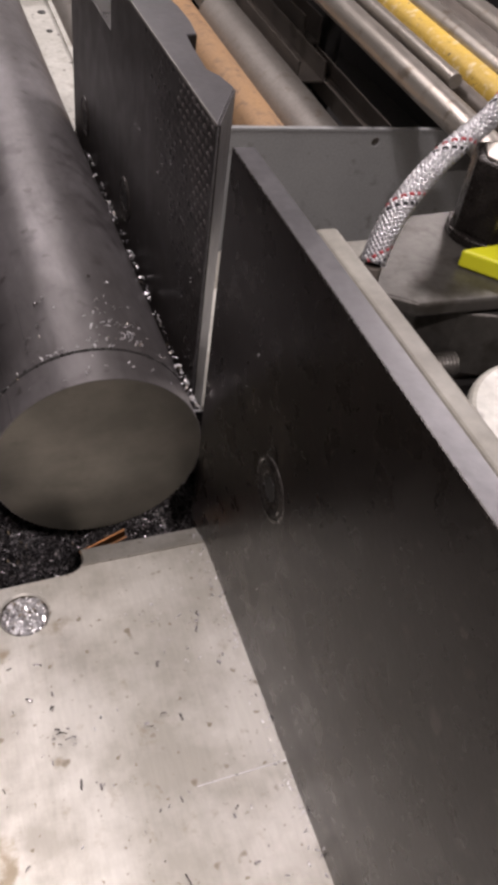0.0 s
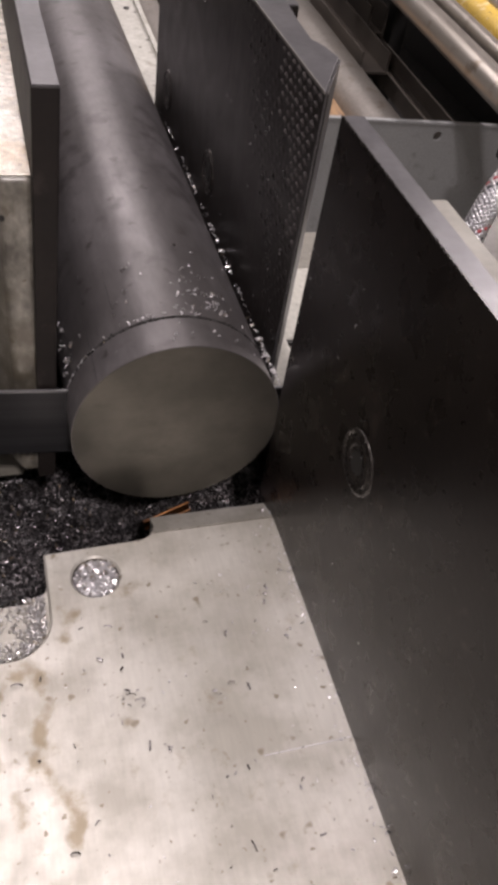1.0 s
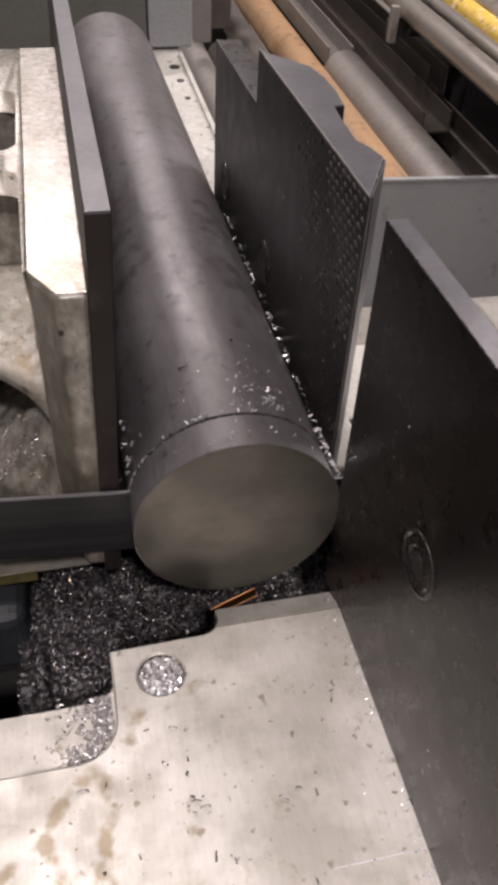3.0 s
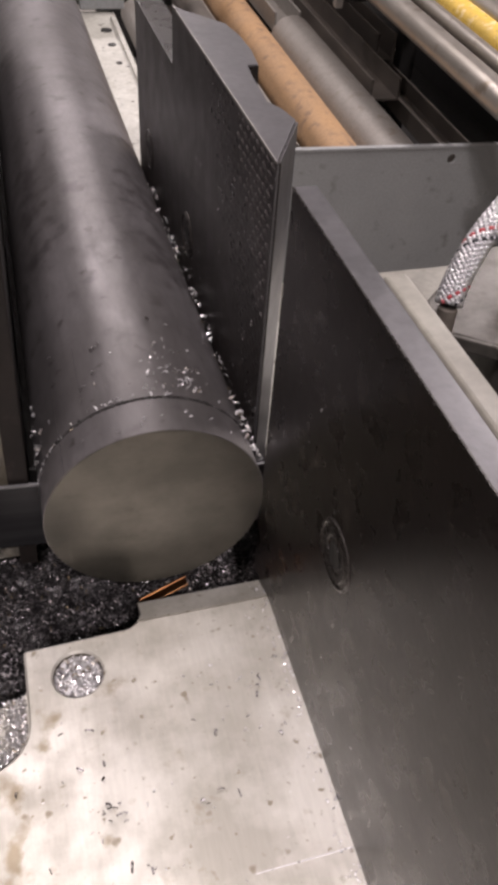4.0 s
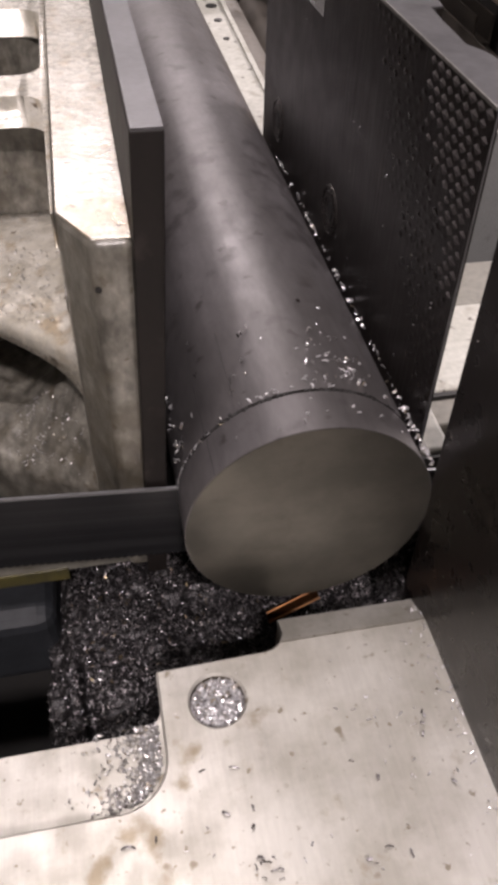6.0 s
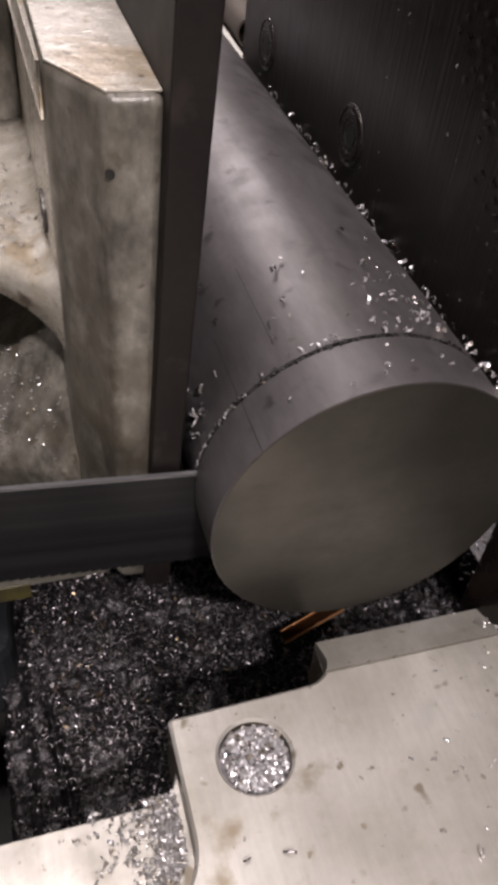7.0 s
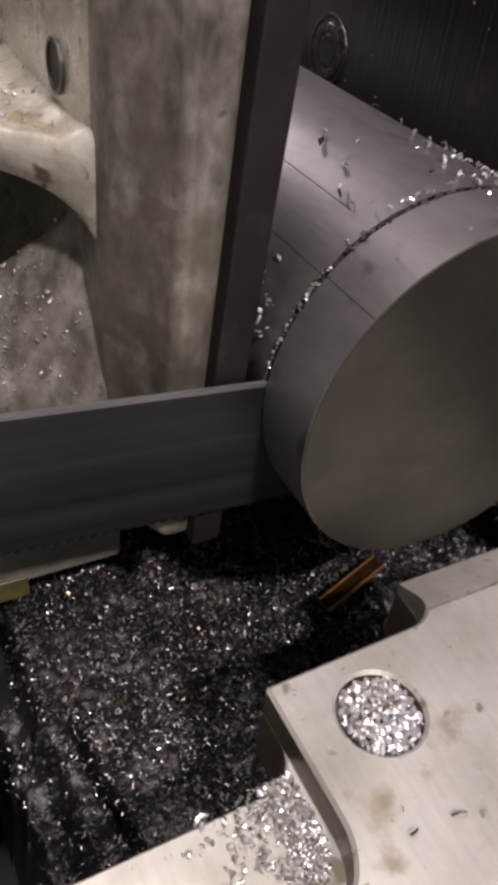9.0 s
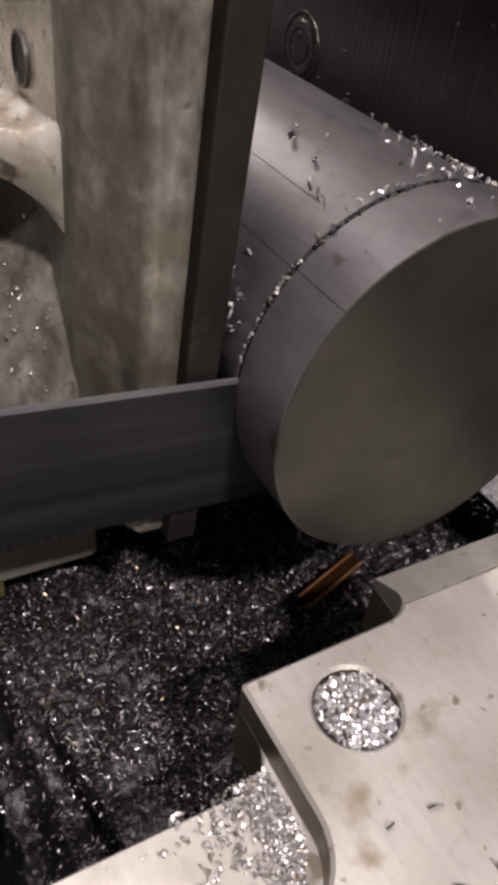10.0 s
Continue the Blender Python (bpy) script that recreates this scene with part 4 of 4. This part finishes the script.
rows = [on_bar(rng.gauss(-0.05, 0.45), KERF + 0.005 + abs(rng.gauss(0, 0.035))) for i in range(26)]
rows += [on_bar(rng.gauss(0.32, 0.13), 0.394 + abs(rng.gauss(0, 0.018))) for i in range(46)]
rows += [on_bar(rng.gauss(0, 0.5), rng.uniform(0.365, 0.387)) for i in range(12)]
rows += [on_bar(rng.uniform(-0.7, 0.7), KERF + rng.uniform(0.001, 0.004)) for i in range(14)]
# swarf in the kerf, near-black so the slot's shade is painted
kerf = [on_bar(rng.uniform(-1.2, 1.1), KERF + rng.uniform(-0.0008, 0.0008)) for i in range(190)]
tagged(slivers("kerf_chips", kerf, 0.0026, M_DARK, loose, tilt=50, lift=-0.0004, curl=3.0, width=0.4), kind="stuff")
fine = [on_bar(rng.uniform(-1.4, -0.8), KERF + rng.uniform(-0.0004, 0.0006)) for i in range(40)]
tagged(slivers("fine_chips", fine, 0.0021, M_CHIP, loose, tilt=40, lift=0.0003), kind="stuff")
tagged(slivers("bar_chips", rows, 0.0044, M_CHIP, loose, tilt=50, curl=6.0, width=0.17), kind="stuff")
rows = [on_bar(-0.32, 0.441), on_bar(-0.5, 0.41), on_bar(-0.1, 0.40), on_bar(-0.8, 0.43), on_bar(-0.28, 0.444), on_bar(-0.35, 0.4385), on_bar(0.2, 0.46), on_bar(-0.6, 0.372)]
tagged(slivers("dark_bar_chips", rows, 0.0055, M_CHIPDARK, loose, tilt=25, lift=0.001, curl=5.0, width=0.2), kind="stuff")
rows = [on_bar(rng.uniform(0.92, 1.22), 0.365 + 0.34 * rng.random() ** 1.8) for i in range(150)]
tagged(slivers("jaw_side_chips", rows, 0.0044, M_CHIP, loose, tilt=60, lift=0.003, curl=4.0, width=0.24), kind="stuff")
rows = [on_bar(-rng.gauss(1.16, 0.07), rng.gauss(0.400, 0.004)) for i in range(11)]
rows += [on_bar(-rng.uniform(1.15, 1.3), rng.uniform(0.395, 0.430)) for i in range(8)]
tagged(slivers("left_side_chips", rows, 0.0042, M_CHIP, loose, tilt=60, lift=0.002, curl=4.0, width=0.26), kind="stuff")
rows = [((0.147 - abs(rng.gauss(0, 0.004)), rng.uniform(0.10, 0.343), 0.0003), (0, 0, 1)) for i in range(130)]
rows += [((rng.uniform(0.10, 0.146), rng.uniform(0.25, 0.335), 0.0003), (0, 0, 1)) for i in range(34)]
rows += [((rng.uniform(0.0, 0.14), rng.uniform(0.12, 0.32), 0.0003), (0, 0, 1)) for i in range(30)]
rows = [r for r in rows if (r[0][0] - HOLE[0]) ** 2 + (r[0][1] - HOLE[1]) ** 2 > 0.016 ** 2]
tagged(slivers("table_chips", rows, 0.0021, M_CHIP, loose, tilt=20, lift=0.0002), kind="stuff")
rows = [((rng.uniform(-0.045, 0.14), rng.uniform(0.1, 0.255 if i % 2 else 0.32), 0.0002), (0, 0, 1)) for i in range(34)]
rows += [((rng.gauss(0.034, 0.007), rng.gauss(0.221, 0.008), 0.0002), (0, 0, 1)) for i in range(11)]
rows += [((rng.gauss(cx, 0.005), rng.gauss(cy, 0.005), 0.0002), (0, 0, 1)) for cx, cy in ((0.084, 0.221), (0.122, 0.277), (0.052, 0.196)) for i in range(4)]
rows = [r for r in rows if r[0][0] > 0.002 or r[0][1] < 0.26]
rows = [r for r in rows if (r[0][0] - HOLE[0]) ** 2 + (r[0][1] - HOLE[1]) ** 2 > 0.016 ** 2]
tagged(slivers("dark_table_chips", rows, 0.0062, M_CHIPDARK, loose, tilt=16, lift=0.0005, curl=6.2, width=0.12), kind="stuff")
rows = []
while len(rows) < 170:
    x, y = rng.uniform(-0.06, -0.024), rng.uniform(0.436, 0.53)
    if y > 0.434 + 0.95 * (-0.0178 - x) and (x < -0.03 or rng.random() < 0.25):
        rows.append(((x, y, mid_top(x, y)), (0, 0, 1)))
while len(rows) < 330:
    x, y = rng.uniform(-0.06, -0.021), rng.uniform(0.425, 0.47)
    if 0.001 < y - 0.4190 - 0.50 * (-0.0178 - x) < 0.036 and (x < -0.027 or rng.random() < 0.3):
        rows.append(((x, y, low_top(x, y)), (0, -0.7, 0.7)))
tagged(slivers("shelf_chips", rows, 0.0024, M_CHIPMID, loose, tilt=50, curl=4.0, width=0.2), kind="stuff")
rows = [((0.1476, rng.uniform(0.40, 0.56), rng.uniform(0.10, 0.20)), (-1, 0, 0)) for i in range(22)]
rows += [((0.1474, rng.uniform(0.20, 0.37), rng.uniform(0.02, 0.2)), (-1, 0, 0)) for i in range(22)]
tagged(slivers("plate_chips", rows, 0.0016, M_CHIP, loose, tilt=20, lift=0.0004), kind="stuff")

cop = thing("copper_strip", "flat copper strip with bright folded edges on the swarf", "copper strip")
ends = [Vector(p) for p in ((0.0765, 0.4000, -0.0735), (0.0765, 0.3920, -0.0720), (0.1125, 0.4020, -0.0680), (0.1125, 0.4100, -0.0690))]
bm = bmesh.new()
low = [bm.verts.new(p - Vector((0, 0, 0.0009))) for p in ends]
top = [bm.verts.new(p) for p in ends]
bm.faces.new(low[::-1])
bm.faces.new(top)
for i in range(4):
    bm.faces.new((low[i], low[(i + 1) % 4], top[(i + 1) % 4], top[i]))
bmesh.ops.recalc_face_normals(bm, faces=bm.faces[:])
part("strip", bm, M_COPPERDARK, cop, "dark tarnished copper web")
for p, q in ((ends[0], ends[3]), (ends[1], ends[2])):
    part("folded_edge", tubes((p, q), 0.0011, 8), M_COPPER, cop, "bright copper edge")


def motions():
    """The band runs through the cut and is fed down a little."""
    rows = []
    for t, z in ((0.0, 0.0784), (2.0, 0.0760), (4.0, 0.0736), (5.5, 0.0718), (7.0, 0.0710), (8.5, 0.0700), (10.0, 0.0688)):
        rows.append((t, pose(0.021, KERF, z, 0, 5.0, 0) @ pose(-0.35 + 0.07 * t, 0, 0)))
    walk(band, rows)


motions()
